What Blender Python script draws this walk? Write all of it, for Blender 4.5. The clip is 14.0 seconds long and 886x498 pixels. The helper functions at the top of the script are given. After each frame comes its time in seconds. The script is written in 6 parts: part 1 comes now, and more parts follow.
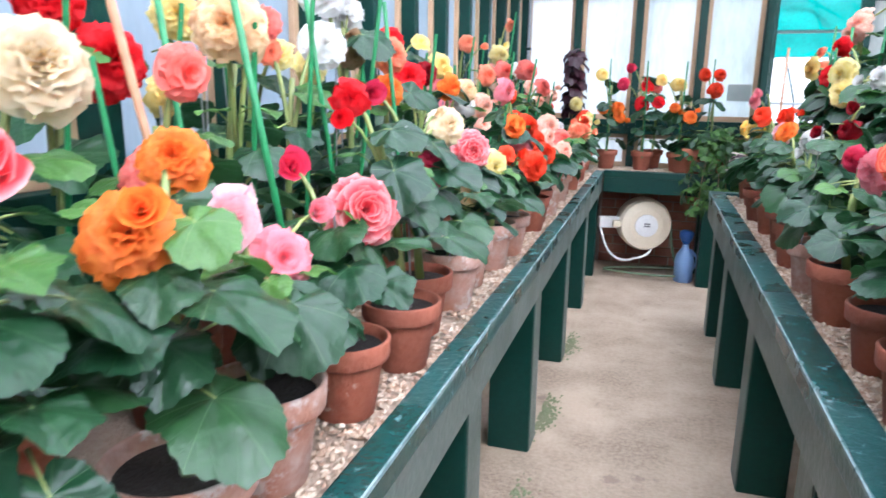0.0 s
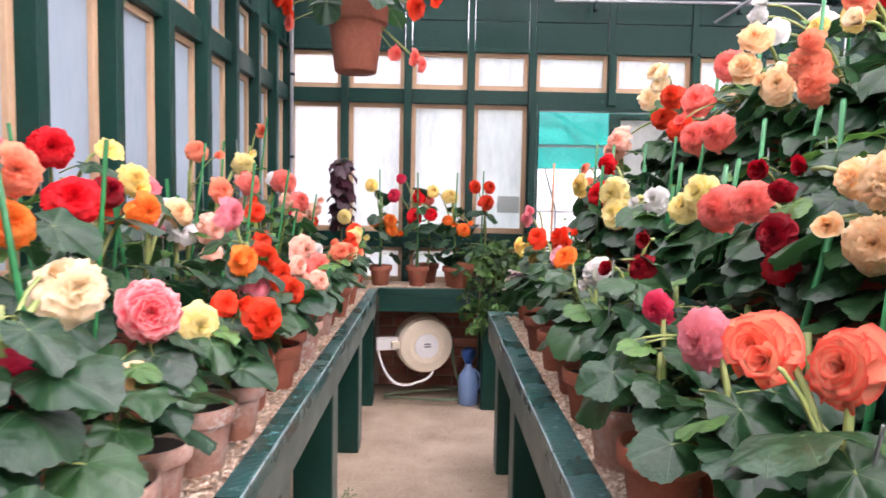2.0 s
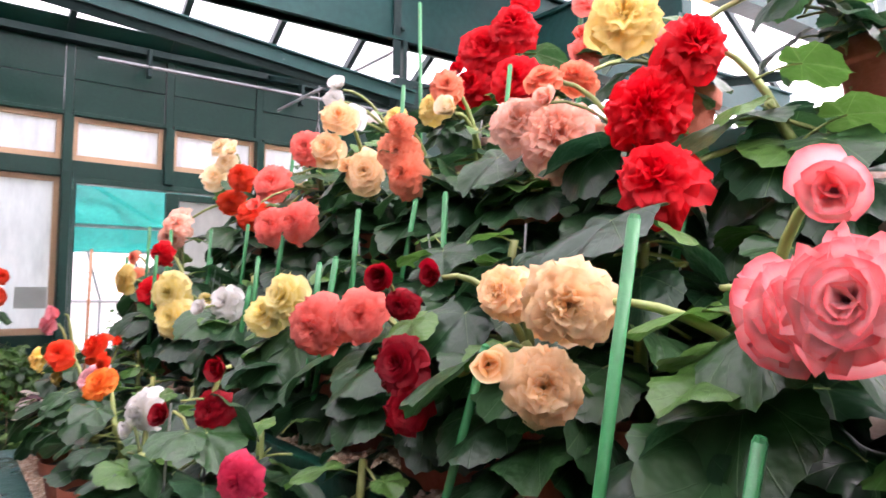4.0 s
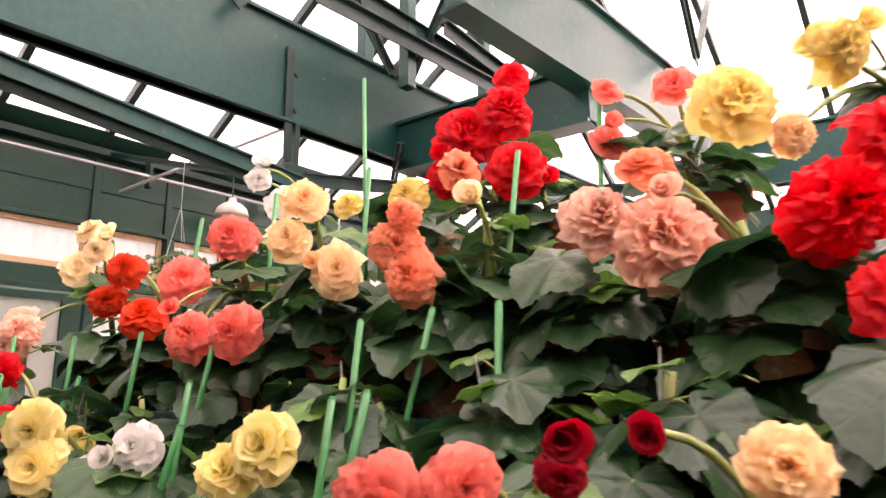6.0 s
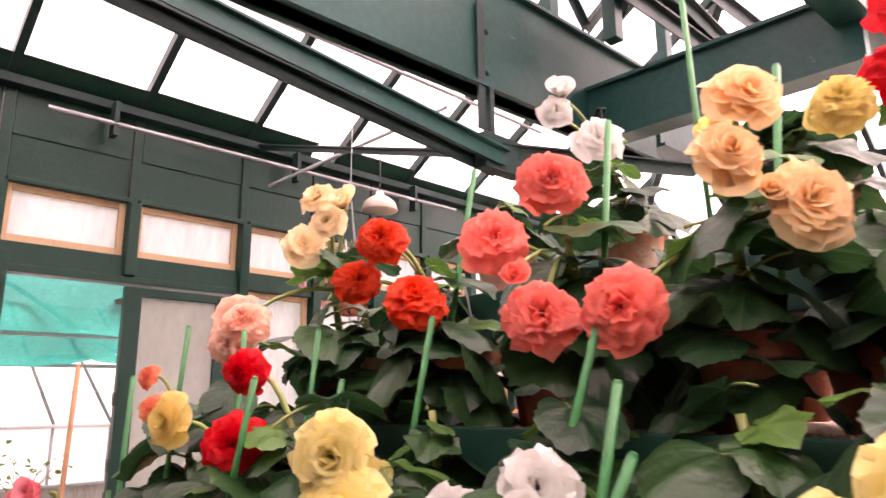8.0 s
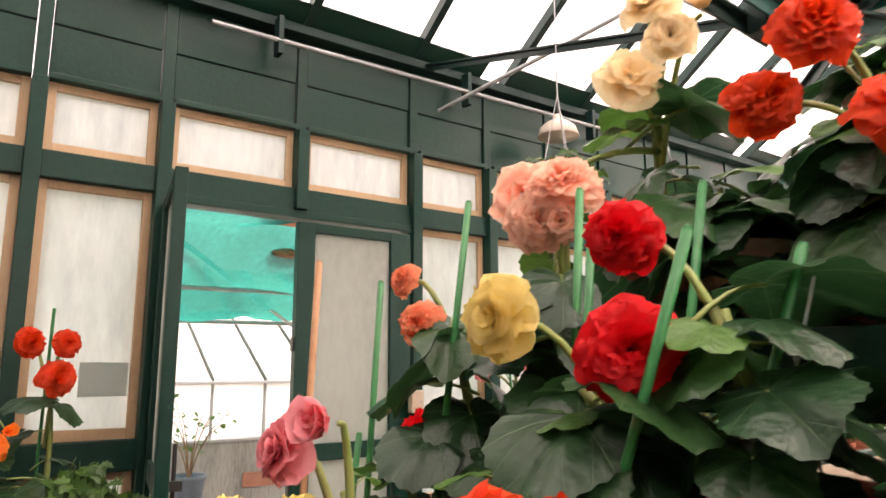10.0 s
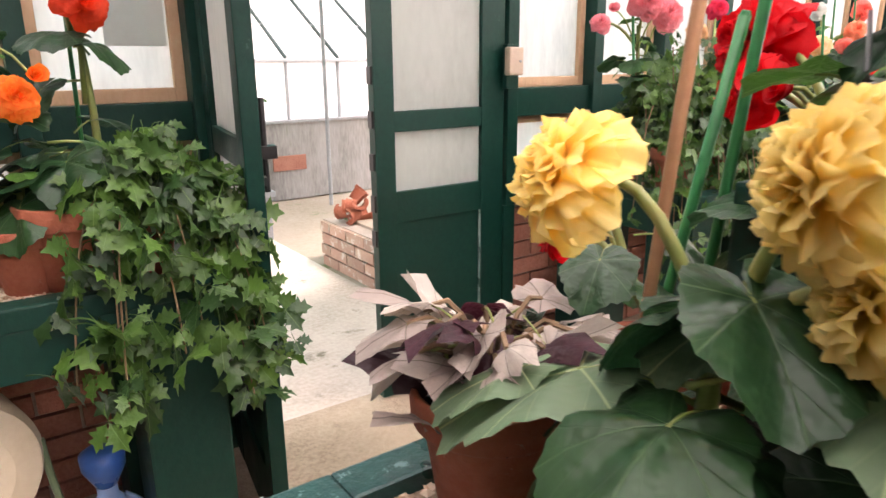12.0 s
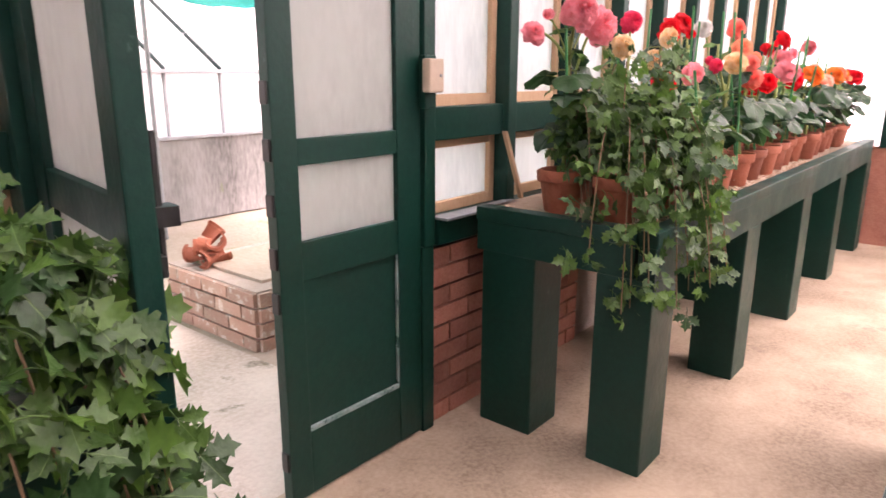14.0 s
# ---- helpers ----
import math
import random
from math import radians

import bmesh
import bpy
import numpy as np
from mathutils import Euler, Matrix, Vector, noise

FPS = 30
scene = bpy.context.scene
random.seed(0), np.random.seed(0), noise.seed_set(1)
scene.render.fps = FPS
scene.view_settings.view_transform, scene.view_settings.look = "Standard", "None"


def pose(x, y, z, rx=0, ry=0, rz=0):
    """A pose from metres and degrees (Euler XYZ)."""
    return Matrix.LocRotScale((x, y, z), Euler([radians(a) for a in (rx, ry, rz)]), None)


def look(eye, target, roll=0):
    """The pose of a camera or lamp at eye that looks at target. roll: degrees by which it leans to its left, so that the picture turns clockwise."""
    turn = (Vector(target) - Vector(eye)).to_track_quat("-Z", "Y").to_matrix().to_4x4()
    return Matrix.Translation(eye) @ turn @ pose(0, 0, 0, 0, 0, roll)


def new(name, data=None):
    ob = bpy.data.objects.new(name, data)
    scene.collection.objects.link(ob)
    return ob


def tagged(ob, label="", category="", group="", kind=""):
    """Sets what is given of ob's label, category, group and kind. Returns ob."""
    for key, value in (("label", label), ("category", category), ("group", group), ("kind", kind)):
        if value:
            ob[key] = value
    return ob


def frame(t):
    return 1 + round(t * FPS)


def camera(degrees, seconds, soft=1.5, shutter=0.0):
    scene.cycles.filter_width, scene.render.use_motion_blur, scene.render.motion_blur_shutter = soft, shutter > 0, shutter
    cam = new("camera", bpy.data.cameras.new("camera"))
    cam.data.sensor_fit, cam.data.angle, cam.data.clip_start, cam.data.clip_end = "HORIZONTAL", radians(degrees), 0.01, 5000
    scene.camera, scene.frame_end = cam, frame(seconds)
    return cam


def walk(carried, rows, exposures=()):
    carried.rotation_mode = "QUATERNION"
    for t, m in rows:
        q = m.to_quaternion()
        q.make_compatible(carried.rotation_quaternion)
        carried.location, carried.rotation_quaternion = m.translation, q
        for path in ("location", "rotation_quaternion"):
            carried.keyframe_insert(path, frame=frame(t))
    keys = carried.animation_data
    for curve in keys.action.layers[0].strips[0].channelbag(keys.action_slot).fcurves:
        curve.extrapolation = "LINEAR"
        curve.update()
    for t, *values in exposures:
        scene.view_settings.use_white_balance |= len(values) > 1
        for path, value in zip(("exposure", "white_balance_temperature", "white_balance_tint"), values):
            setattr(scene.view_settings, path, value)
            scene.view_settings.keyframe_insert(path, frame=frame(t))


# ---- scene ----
cam = camera(66.3, 14.0, 1.5, 0.25)
PATH = [
    (0, (0.136, 0.704, 1.363), (-0.435, 2.567, 0.911), 0.9),
    (0.2, (0.143, 0.758, 1.377), (-0.348, 2.648, 0.945), 0.4),
    (0.3, (0.136, 0.78, 1.37), (-0.311, 2.684, 0.948), 0.7),
    (0.5, (0.145, 0.823, 1.381), (-0.239, 2.74, 0.959), 1.1),
    (1, (0.143, 0.973, 1.402), (-0.096, 2.923, 1.028), 1.2),
    (1.5, (0.125, 1.148, 1.434), (0.016, 3.129, 1.183), 1.0),
    (2, (0.172, 1.305, 1.423), (0.195, 3.299, 1.275), 1.1),
    (2.5, (0.245, 1.435, 1.432), (0.478, 3.419, 1.347), 1.1),
    (3, (0.293, 1.533, 1.435), (0.81, 3.465, 1.402), 1.1),
    (3.5, (0.309, 1.657, 1.451), (1.181, 3.457, 1.474), 1.1),
    (3.7, (0.302, 1.7, 1.458), (1.316, 3.423, 1.518), 1.0),
    (5.8, (0.223, 2.14, 1.529), (1.759, 3.361, 1.915), -0.2),
    (6, (0.219, 2.224, 1.529), (1.759, 3.436, 1.929), -0.3),
    (6.5, (0.253, 2.444, 1.529), (1.799, 3.644, 1.941), -0.4),
    (7, (0.276, 2.635, 1.529), (1.808, 3.852, 1.944), -0.5),
    (7.5, (0.271, 2.768, 1.511), (1.726, 4.073, 1.935), -0.5),
    (8, (0.241, 2.93, 1.526), (1.613, 4.32, 1.955), -0.4),
    (8.2, (0.233, 2.99, 1.532), (1.574, 4.408, 1.968), -0.3),
    (10.3, (0.291, 3.675, 1.408), (1.398, 5.315, 1.695), -0.1),
    (10.5, (0.298, 3.735, 1.391), (1.412, 5.382, 1.601), -0.1),
    (11, (0.285, 3.939, 1.339), (1.431, 5.578, 1.342), -0.2),
    (11.5, (0.259, 4.13, 1.295), (1.41, 5.742, 1.011), -0.2),
    (12, (0.256, 4.292, 1.282), (1.371, 5.862, 0.743), -0.5),
    (12.5, (0.258, 4.416, 1.323), (1.385, 5.969, 0.76), -0.4),
    (13, (0.277, 4.544, 1.34), (1.467, 6.055, 0.789), -0.3),
    (13.5, (0.308, 4.709, 1.321), (1.63, 6.123, 0.816), -0.1),
    (14, (0.351, 4.886, 1.282), (1.844, 6.118, 0.778), 0.2),
]
EXPOSURES = [(0, 3.2, 5500, 18), (0.5, 3.2, 5600, 23), (1.5, 3.1, 6000, 32), (2, 3.05, 6400, 31), (2.5, 3.0, 6500, 28), (3.5, 3.0, 6400, 33), (6, 2.95, 8000, 40), (7, 3.05, 8700, 45), (8, 2.9, 7900, 48), (10.3, 2.75, 8000, 26), (11, 2.75, 8600, 33), (12, 3.2, 7200, 30), (12.5, 3.15, 7100, 34), (14, 3.1, 7200, 41)]
walk(cam, [(t, look(eye, target, roll)) for t, eye, target, roll in PATH], EXPOSURES)

# ---- light ----
world = bpy.data.worlds.new("overcast")
scene.world = world
world.use_nodes = True
wn, wl = world.node_tree.nodes, world.node_tree.links
sky = wn.new("ShaderNodeTexSky")
sky.sky_type, sky.sun_disc = "NISHITA", False
sky.sun_elevation, sky.sun_rotation = radians(52), radians(150)
sky.dust_density, sky.air_density = 3.0, 1.0
grey = wn.new("ShaderNodeHueSaturation")
grey.inputs["Saturation"].default_value = 0.16
wl.new(sky.outputs[0], grey.inputs["Color"])
wl.new(grey.outputs[0], wn["Background"].inputs["Color"])
wn["Background"].inputs["Strength"].default_value = 0.15
sun_data = bpy.data.lights.new("sun", "SUN")
sun_data.energy, sun_data.angle, sun_data.color = 1.3, radians(24), (1.0, 0.97, 0.92)
sun = new("sun", sun_data)
sun.matrix_world = look((0, 0, 0), (-0.35, 0.5, -0.85))


# ---- materials ----
def nodes_of(name):
    m = bpy.data.materials.new(name)
    m.use_nodes = True
    n, l = m.node_tree.nodes, m.node_tree.links
    return m, n, l, n["Principled BSDF"]


def mixed(n, l, fac, a, b):
    """A colour mix node; a and b are sockets or colours."""
    k = n.new("ShaderNodeMix")
    k.data_type = "RGBA"
    for s, v in ((0, fac), (6, a), (7, b)):
        if isinstance(v, (int, float)):
            k.inputs[s].default_value = v
        elif isinstance(v, tuple):
            k.inputs[s].default_value = (*v, 1)
        else:
            l.new(v, k.inputs[s])
    return k.outputs[2]


def noise_of(n, l, co, scale, detail=4, lo=0.35, hi=0.65, rough=0.6):
    t = n.new("ShaderNodeTexNoise")
    t.inputs["Scale"].default_value, t.inputs["Detail"].default_value, t.inputs["Roughness"].default_value = scale, detail, rough
    l.new(co, t.inputs["Vector"])
    r = n.new("ShaderNodeMapRange")
    r.inputs[1].default_value, r.inputs[2].default_value = lo, hi
    l.new(t.outputs["Fac"], r.inputs[0])
    return r.outputs[0]


def bumped(n, l, bs, height, strength, dist):
    b = n.new("ShaderNodeBump")
    b.inputs["Strength"].default_value, b.inputs["Distance"].default_value = strength, dist
    l.new(height, b.inputs["Height"])
    l.new(b.outputs[0], bs.inputs["Normal"])


def surface(name, base, stain, fine, rough=0.6, scale=3.0, grain=60.0, bump=0.2, amount=0.6, metal=0.0, stretch=(1, 1, 1), wear=None, wear_lo=0.62, wear_scale=14.0, vary=0.0, gloss=0.5):
    """Paint, wood, stone: a base colour, broad stains, fine grain, and an optional third colour where it is worn."""
    m, n, l, bs = nodes_of(name)
    co = n.new("ShaderNodeTexCoord").outputs["Object"]
    mp = n.new("ShaderNodeMapping")
    mp.inputs["Scale"].default_value = stretch
    l.new(co, mp.inputs[0])
    co = mp.outputs[0]
    if vary:
        info = n.new("ShaderNodeObjectInfo")
        add = n.new("ShaderNodeVectorMath")
        sc = n.new("ShaderNodeVectorMath")
        sc.operation = "SCALE"
        sc.inputs[0].default_value = (7, 11, 5)
        l.new(info.outputs["Random"], sc.inputs["Scale"])
        l.new(co, add.inputs[0])
        l.new(sc.outputs[0], add.inputs[1])
        co = add.outputs[0]
    big, small = noise_of(n, l, co, scale), noise_of(n, l, co, grain, 3)
    f = n.new("ShaderNodeMath")
    f.operation, f.inputs[1].default_value = "MULTIPLY", amount
    l.new(big, f.inputs[0])
    c = mixed(n, l, f.outputs[0], base, stain)
    f2 = n.new("ShaderNodeMath")
    f2.operation, f2.inputs[1].default_value = "MULTIPLY", 0.45
    l.new(small, f2.inputs[0])
    c = mixed(n, l, f2.outputs[0], c, fine)
    if wear:
        c = mixed(n, l, noise_of(n, l, co, wear_scale, 6, wear_lo, wear_lo + 0.06, 0.7), c, wear)
    if vary:
        hs = n.new("ShaderNodeHueSaturation")
        mr = n.new("ShaderNodeMapRange")
        mr.inputs[3].default_value, mr.inputs[4].default_value = 1 - vary, 1 + vary
        l.new(info.outputs["Random"], mr.inputs[0])
        l.new(mr.outputs[0], hs.inputs["Value"])
        l.new(c, hs.inputs["Color"])
        c = hs.outputs[0]
    l.new(c, bs.inputs["Base Color"])
    rr = n.new("ShaderNodeMapRange")
    rr.inputs[3].default_value, rr.inputs[4].default_value = max(0.05, rough - 0.12), min(1, rough + 0.12)
    l.new(big, rr.inputs[0])
    l.new(rr.outputs[0], bs.inputs["Roughness"])
    bs.inputs["Metallic"].default_value = metal
    bs.inputs["Specular IOR Level"].default_value = gloss
    if bump:
        bumped(n, l, bs, small, bump, 0.004)
    return m


GREEN = surface("green_gloss_paint", (0.0015, 0.032, 0.022), (0.0025, 0.042, 0.030), (0.001, 0.021, 0.015), 0.42, 2.2, 45, 0.12, gloss=0.28, wear=(0.035, 0.085, 0.075), wear_lo=0.675)
RAIL = surface("worn_green_rail_paint", (0.006, 0.050, 0.042), (0.032, 0.11, 0.105), (0.004, 0.034, 0.029), 0.28, 4.0, 70, 0.25, wear=(0.18, 0.29, 0.29), wear_lo=0.60, wear_scale=26)
# Paler grey-green for bench fascias and the aisle faces of their posts.
FASCIA_GREY = surface("grey_green_aisle_paint", (0.095, 0.125, 0.105), (0.17, 0.18, 0.15), (0.06, 0.09, 0.075), 0.5, 3.0, 50, 0.25, wear=(0.13, 0.16, 0.13), wear_lo=0.62)
STEEL = surface("green_grey_beam_paint", (0.005, 0.050, 0.044), (0.012, 0.070, 0.064), (0.003, 0.034, 0.030), 0.40, 1.6, 30, 0.1, gloss=0.22, wear=(0.16, 0.2, 0.2), wear_lo=0.68)
DARK = surface("dark_truss_paint", (0.006, 0.028, 0.025), (0.014, 0.040, 0.037), (0.004, 0.016, 0.015), 0.5, 3, 40, 0.1, gloss=0.25)
TAN = surface("tan_window_wood", (0.5, 0.33, 0.19), (0.4, 0.25, 0.14), (0.55, 0.38, 0.24), 0.55, 4, 70, 0.15, stretch=(1, 1, 0.4))
FLOOR = surface("sandy_concrete", (0.42, 0.325, 0.225), (0.23, 0.172, 0.115), (0.48, 0.38, 0.275), 0.80, 2.4, 55, 0.4, amount=1.0, wear=(0.24, 0.18, 0.13), wear_lo=0.60, wear_scale=2.6)
PATHWAY = surface("outdoor_concrete", (0.58, 0.50, 0.42), (0.35, 0.29, 0.23), (0.64, 0.56, 0.48), 0.85, 1.7, 45, 0.4, amount=0.85, wear=(0.17, 0.15, 0.10), wear_lo=0.6, wear_scale=2.5)
CHIP = surface("chipped_paint_edge", (0.22, 0.30, 0.29), (0.08, 0.15, 0.14), (0.32, 0.38, 0.37), 0.6, 16, 90, 0.3, amount=1.0, wear=(0.01, 0.05, 0.04), wear_lo=0.56, wear_scale=22)
YARD = surface("yard_earth", (0.34, 0.275, 0.21), (0.21, 0.175, 0.12), (0.40, 0.34, 0.27), 0.9, 0.8, 30, 0.5, wear=(0.13, 0.17, 0.06), wear_lo=0.60, wear_scale=1.6)
MOSS = surface("moss", (0.16, 0.19, 0.09), (0.26, 0.24, 0.15), (0.11, 0.14, 0.06), 0.95, 12, 90, 0.6)
BRICK = surface("red_brick", (0.33, 0.13, 0.085), (0.24, 0.085, 0.06), (0.42, 0.2, 0.14), 0.85, 9, 80, 0.5, wear=(0.45, 0.33, 0.27), wear_lo=0.68, vary=0.28)
BRICK_PALE = surface("weathered_brick", (0.36, 0.22, 0.16), (0.42, 0.36, 0.28), (0.30, 0.17, 0.12), 0.9, 7, 80, 0.5, wear=(0.5, 0.45, 0.38), wear_lo=0.55, vary=0.2)
MORTAR = surface("mortar", (0.36, 0.29, 0.24), (0.27, 0.21, 0.17), (0.42, 0.36, 0.3), 0.95, 9, 80, 0.5)
POT = surface("terracotta", (0.32, 0.092, 0.047), (0.23, 0.062, 0.033), (0.38, 0.13, 0.075), 0.8, 6, 70, 0.3, wear=(0.55, 0.42, 0.35), wear_lo=0.66, wear_scale=9, vary=0.22)
POT_OLD = surface("limed_terracotta", (0.46, 0.22, 0.14), (0.55, 0.42, 0.35), (0.36, 0.13, 0.08), 0.85, 9, 60, 0.35, amount=0.95, wear=(0.6, 0.5, 0.44), wear_lo=0.56, wear_scale=12, vary=0.15)
SOIL = surface("potting_soil", (0.022, 0.015, 0.011), (0.05, 0.035, 0.025), (0.012, 0.009, 0.007), 0.95, 30, 160, 0.9)
BED = surface("gravel_bed", (0.42, 0.31, 0.22), (0.30, 0.20, 0.14), (0.5, 0.4, 0.3), 0.9, 40, 130, 0.9)
STAKE = surface("green_plastic_stake", (0.022, 0.21, 0.065), (0.03, 0.26, 0.085), (0.015, 0.15, 0.05), 0.4, 8, 60, 0.1)
CANE = surface("bamboo_cane", (0.40, 0.20, 0.10), (0.30, 0.14, 0.07), (0.45, 0.26, 0.14), 0.6, 8, 60, 0.1)
WIRE = surface("galvanised_wire", (0.42, 0.44, 0.45), (0.3, 0.31, 0.32), (0.5, 0.5, 0.5), 0.4, 8, 60, 0.0, metal=0.8)
GREYWOOD = surface("grey_metal", (0.28, 0.30, 0.31), (0.20, 0.21, 0.22), (0.36, 0.38, 0.38), 0.5, 6, 50, 0.1, metal=0.3)
BEIGE = surface("beige_plastic", (0.70, 0.62, 0.46), (0.62, 0.53, 0.38), (0.74, 0.66, 0.5), 0.45, 5, 50, 0.05)
SWITCH = surface("tan_bakelite", (0.46, 0.36, 0.27), (0.38, 0.29, 0.21), (0.50, 0.40, 0.30), 0.45, 5, 50, 0.05)
WHITEP = surface("white_plastic", (0.72, 0.72, 0.70), (0.62, 0.62, 0.60), (0.78, 0.78, 0.76), 0.4, 5, 50, 0.05)
BLUE = surface("dark_blue_plastic", (0.02, 0.10, 0.36), (0.02, 0.08, 0.28), (0.03, 0.13, 0.42), 0.35, 5, 50, 0.05)
HOSE = surface("green_hose", (0.10, 0.16, 0.09), (0.16, 0.2, 0.12), (0.08, 0.12, 0.06), 0.5, 9, 50, 0.05)
BLACK = surface("black_iron", (0.012, 0.013, 0.013), (0.03, 0.03, 0.028), (0.02, 0.018, 0.016), 0.5, 9, 50, 0.1)
INK = surface("dark_print", (0.05, 0.05, 0.06), (0.04, 0.04, 0.05), (0.06, 0.06, 0.07), 0.5, 9, 50, 0.0)
CONCRETE = surface("stained_concrete", (0.27, 0.26, 0.25), (0.07, 0.067, 0.063), (0.36, 0.35, 0.33), 0.9, 2.2, 40, 0.4, amount=0.85, stretch=(1, 1, 0.25), wear=(0.14, 0.17, 0.08), wear_lo=0.64, wear_scale=3)
ENAMEL = surface("cream_enamel", (0.55, 0.47, 0.40), (0.42, 0.35, 0.3), (0.6, 0.52, 0.45), 0.4, 5, 50, 0.05)
BLUEGREY = surface("blue_grey_pot", (0.10, 0.13, 0.17), (0.07, 0.09, 0.12), (0.13, 0.16, 0.2), 0.5, 5, 50, 0.05)
STEM = surface("fleshy_stem", (0.22, 0.30, 0.08), (0.30, 0.26, 0.10), (0.16, 0.24, 0.06), 0.45, 12, 60, 0.1, vary=0.2)
TWIG = surface("woody_twig", (0.20, 0.13, 0.07), (0.14, 0.09, 0.05), (0.26, 0.17, 0.1), 0.8, 12, 60, 0.2)
CANOPY_RED = surface("faded_red_cloth", (0.5, 0.16, 0.09), (0.42, 0.12, 0.07), (0.55, 0.22, 0.14), 0.8, 4, 40, 0.1)


def sheet(name, body, thin, rough, streak, clear=0.0, transl=0.75):
    """Lime-washed glass or cloth that lets light through: diffuse on its face, light scattered through it."""
    m, n, l, bs = nodes_of(name)
    co = n.new("ShaderNodeTexCoord").outputs["Object"]
    mp = n.new("ShaderNodeMapping")
    mp.inputs["Scale"].default_value = streak
    l.new(co, mp.inputs[0])
    a, b = noise_of(n, l, mp.outputs[0], 3.0, 6, 0.3, 0.7), noise_of(n, l, mp.outputs[0], 30.0, 5, 0.3, 0.75)
    mu = n.new("ShaderNodeMath")
    mu.operation = "MULTIPLY"
    l.new(a, mu.inputs[0])
    l.new(b, mu.inputs[1])
    c = mixed(n, l, mu.outputs[0], body, thin)
    bs.inputs["Roughness"].default_value = rough
    l.new(c, bs.inputs["Base Color"])
    tr = n.new("ShaderNodeBsdfTranslucent")
    l.new(c, tr.inputs["Color"])
    mx = n.new("ShaderNodeMixShader")
    mx.inputs[0].default_value = transl
    l.new(bs.outputs[0], mx.inputs[1])
    l.new(tr.outputs[0], mx.inputs[2])
    out = mx.outputs[0]
    if clear:
        tp = n.new("ShaderNodeBsdfTransparent")
        m2 = n.new("ShaderNodeMixShader")
        m2.inputs[0].default_value = clear
        l.new(out, m2.inputs[1])
        l.new(tp.outputs[0], m2.inputs[2])
        out = m2.outputs[0]
    l.new(out, n["Material Output"].inputs["Surface"])
    return m


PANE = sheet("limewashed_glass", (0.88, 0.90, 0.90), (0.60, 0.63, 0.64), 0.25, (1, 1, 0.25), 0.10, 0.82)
# Side wall glass: shade outside it is put into the darker blue-grey colour.
SIDE_PANE = sheet("limewashed_glass_shaded", (0.42, 0.49, 0.53), (0.31, 0.37, 0.41), 0.3, (1, 1, 0.25), 0.02, 0.68)
LEAF_PANE = sheet("frosted_door_glass", (0.62, 0.63, 0.60), (0.44, 0.45, 0.43), 0.3, (1, 1, 0.4), 0.03, 0.7)
ROOF_PANE = sheet("whitened_roof_glass", (0.92, 0.93, 0.93), (0.84, 0.85, 0.85), 0.3, (0.6, 0.6, 0.6), 0.12, 0.9)
NET = sheet("teal_shade_net", (0.0005, 0.115, 0.095), (0.003, 0.19, 0.165), 0.8, (1, 0.4, 1), 0.02, 0.7)
CARD = sheet("grey_card_sheet", (0.60, 0.60, 0.58), (0.52, 0.52, 0.50), 0.6, (1, 1, 1), 0.12, 0.85)
BOTTLE = sheet("pale_blue_plastic", (0.30, 0.48, 0.78), (0.24, 0.40, 0.70), 0.3, (1, 1, 1), 0.0, 0.35)


def petal(name, inner, edge, at=0.75, soft=0.2, transl=0.5):
    m, n, l, bs = nodes_of(name)
    uv = n.new("ShaderNodeUVMap")
    sp = n.new("ShaderNodeSeparateXYZ")
    l.new(uv.outputs[0], sp.inputs[0])
    r = n.new("ShaderNodeMapRange")
    r.interpolation_type = "SMOOTHSTEP"
    r.inputs[1].default_value, r.inputs[2].default_value = at - soft, at + soft
    l.new(sp.outputs[1], r.inputs[0])
    co = n.new("ShaderNodeTexCoord").outputs["Object"]
    c = mixed(n, l, r.outputs[0], inner, edge)
    dark = tuple(v * 0.82 for v in inner)
    f = n.new("ShaderNodeMath")
    f.operation, f.inputs[1].default_value = "MULTIPLY", 0.5
    l.new(noise_of(n, l, co, 5, 4), f.inputs[0])
    c = mixed(n, l, f.outputs[0], c, dark)
    info = n.new("ShaderNodeObjectInfo")
    hs = n.new("ShaderNodeHueSaturation")
    mr = n.new("ShaderNodeMapRange")
    mr.inputs[3].default_value, mr.inputs[4].default_value = 0.86, 1.08
    l.new(info.outputs["Random"], mr.inputs[0])
    l.new(mr.outputs[0], hs.inputs["Value"])
    l.new(c, hs.inputs["Color"])
    c = hs.outputs[0]
    l.new(c, bs.inputs["Base Color"])
    bs.inputs["Roughness"].default_value = 0.55
    bs.inputs["Specular IOR Level"].default_value = 0.3
    bumped(n, l, bs, noise_of(n, l, co, 26, 4), 0.15, 0.02)
    tr = n.new("ShaderNodeBsdfTranslucent")
    l.new(c, tr.inputs["Color"])
    mx = n.new("ShaderNodeMixShader")
    mx.inputs[0].default_value = transl
    l.new(bs.outputs[0], mx.inputs[1])
    l.new(tr.outputs[0], mx.inputs[2])
    l.new(mx.outputs[0], n["Material Output"].inputs["Surface"])
    return m


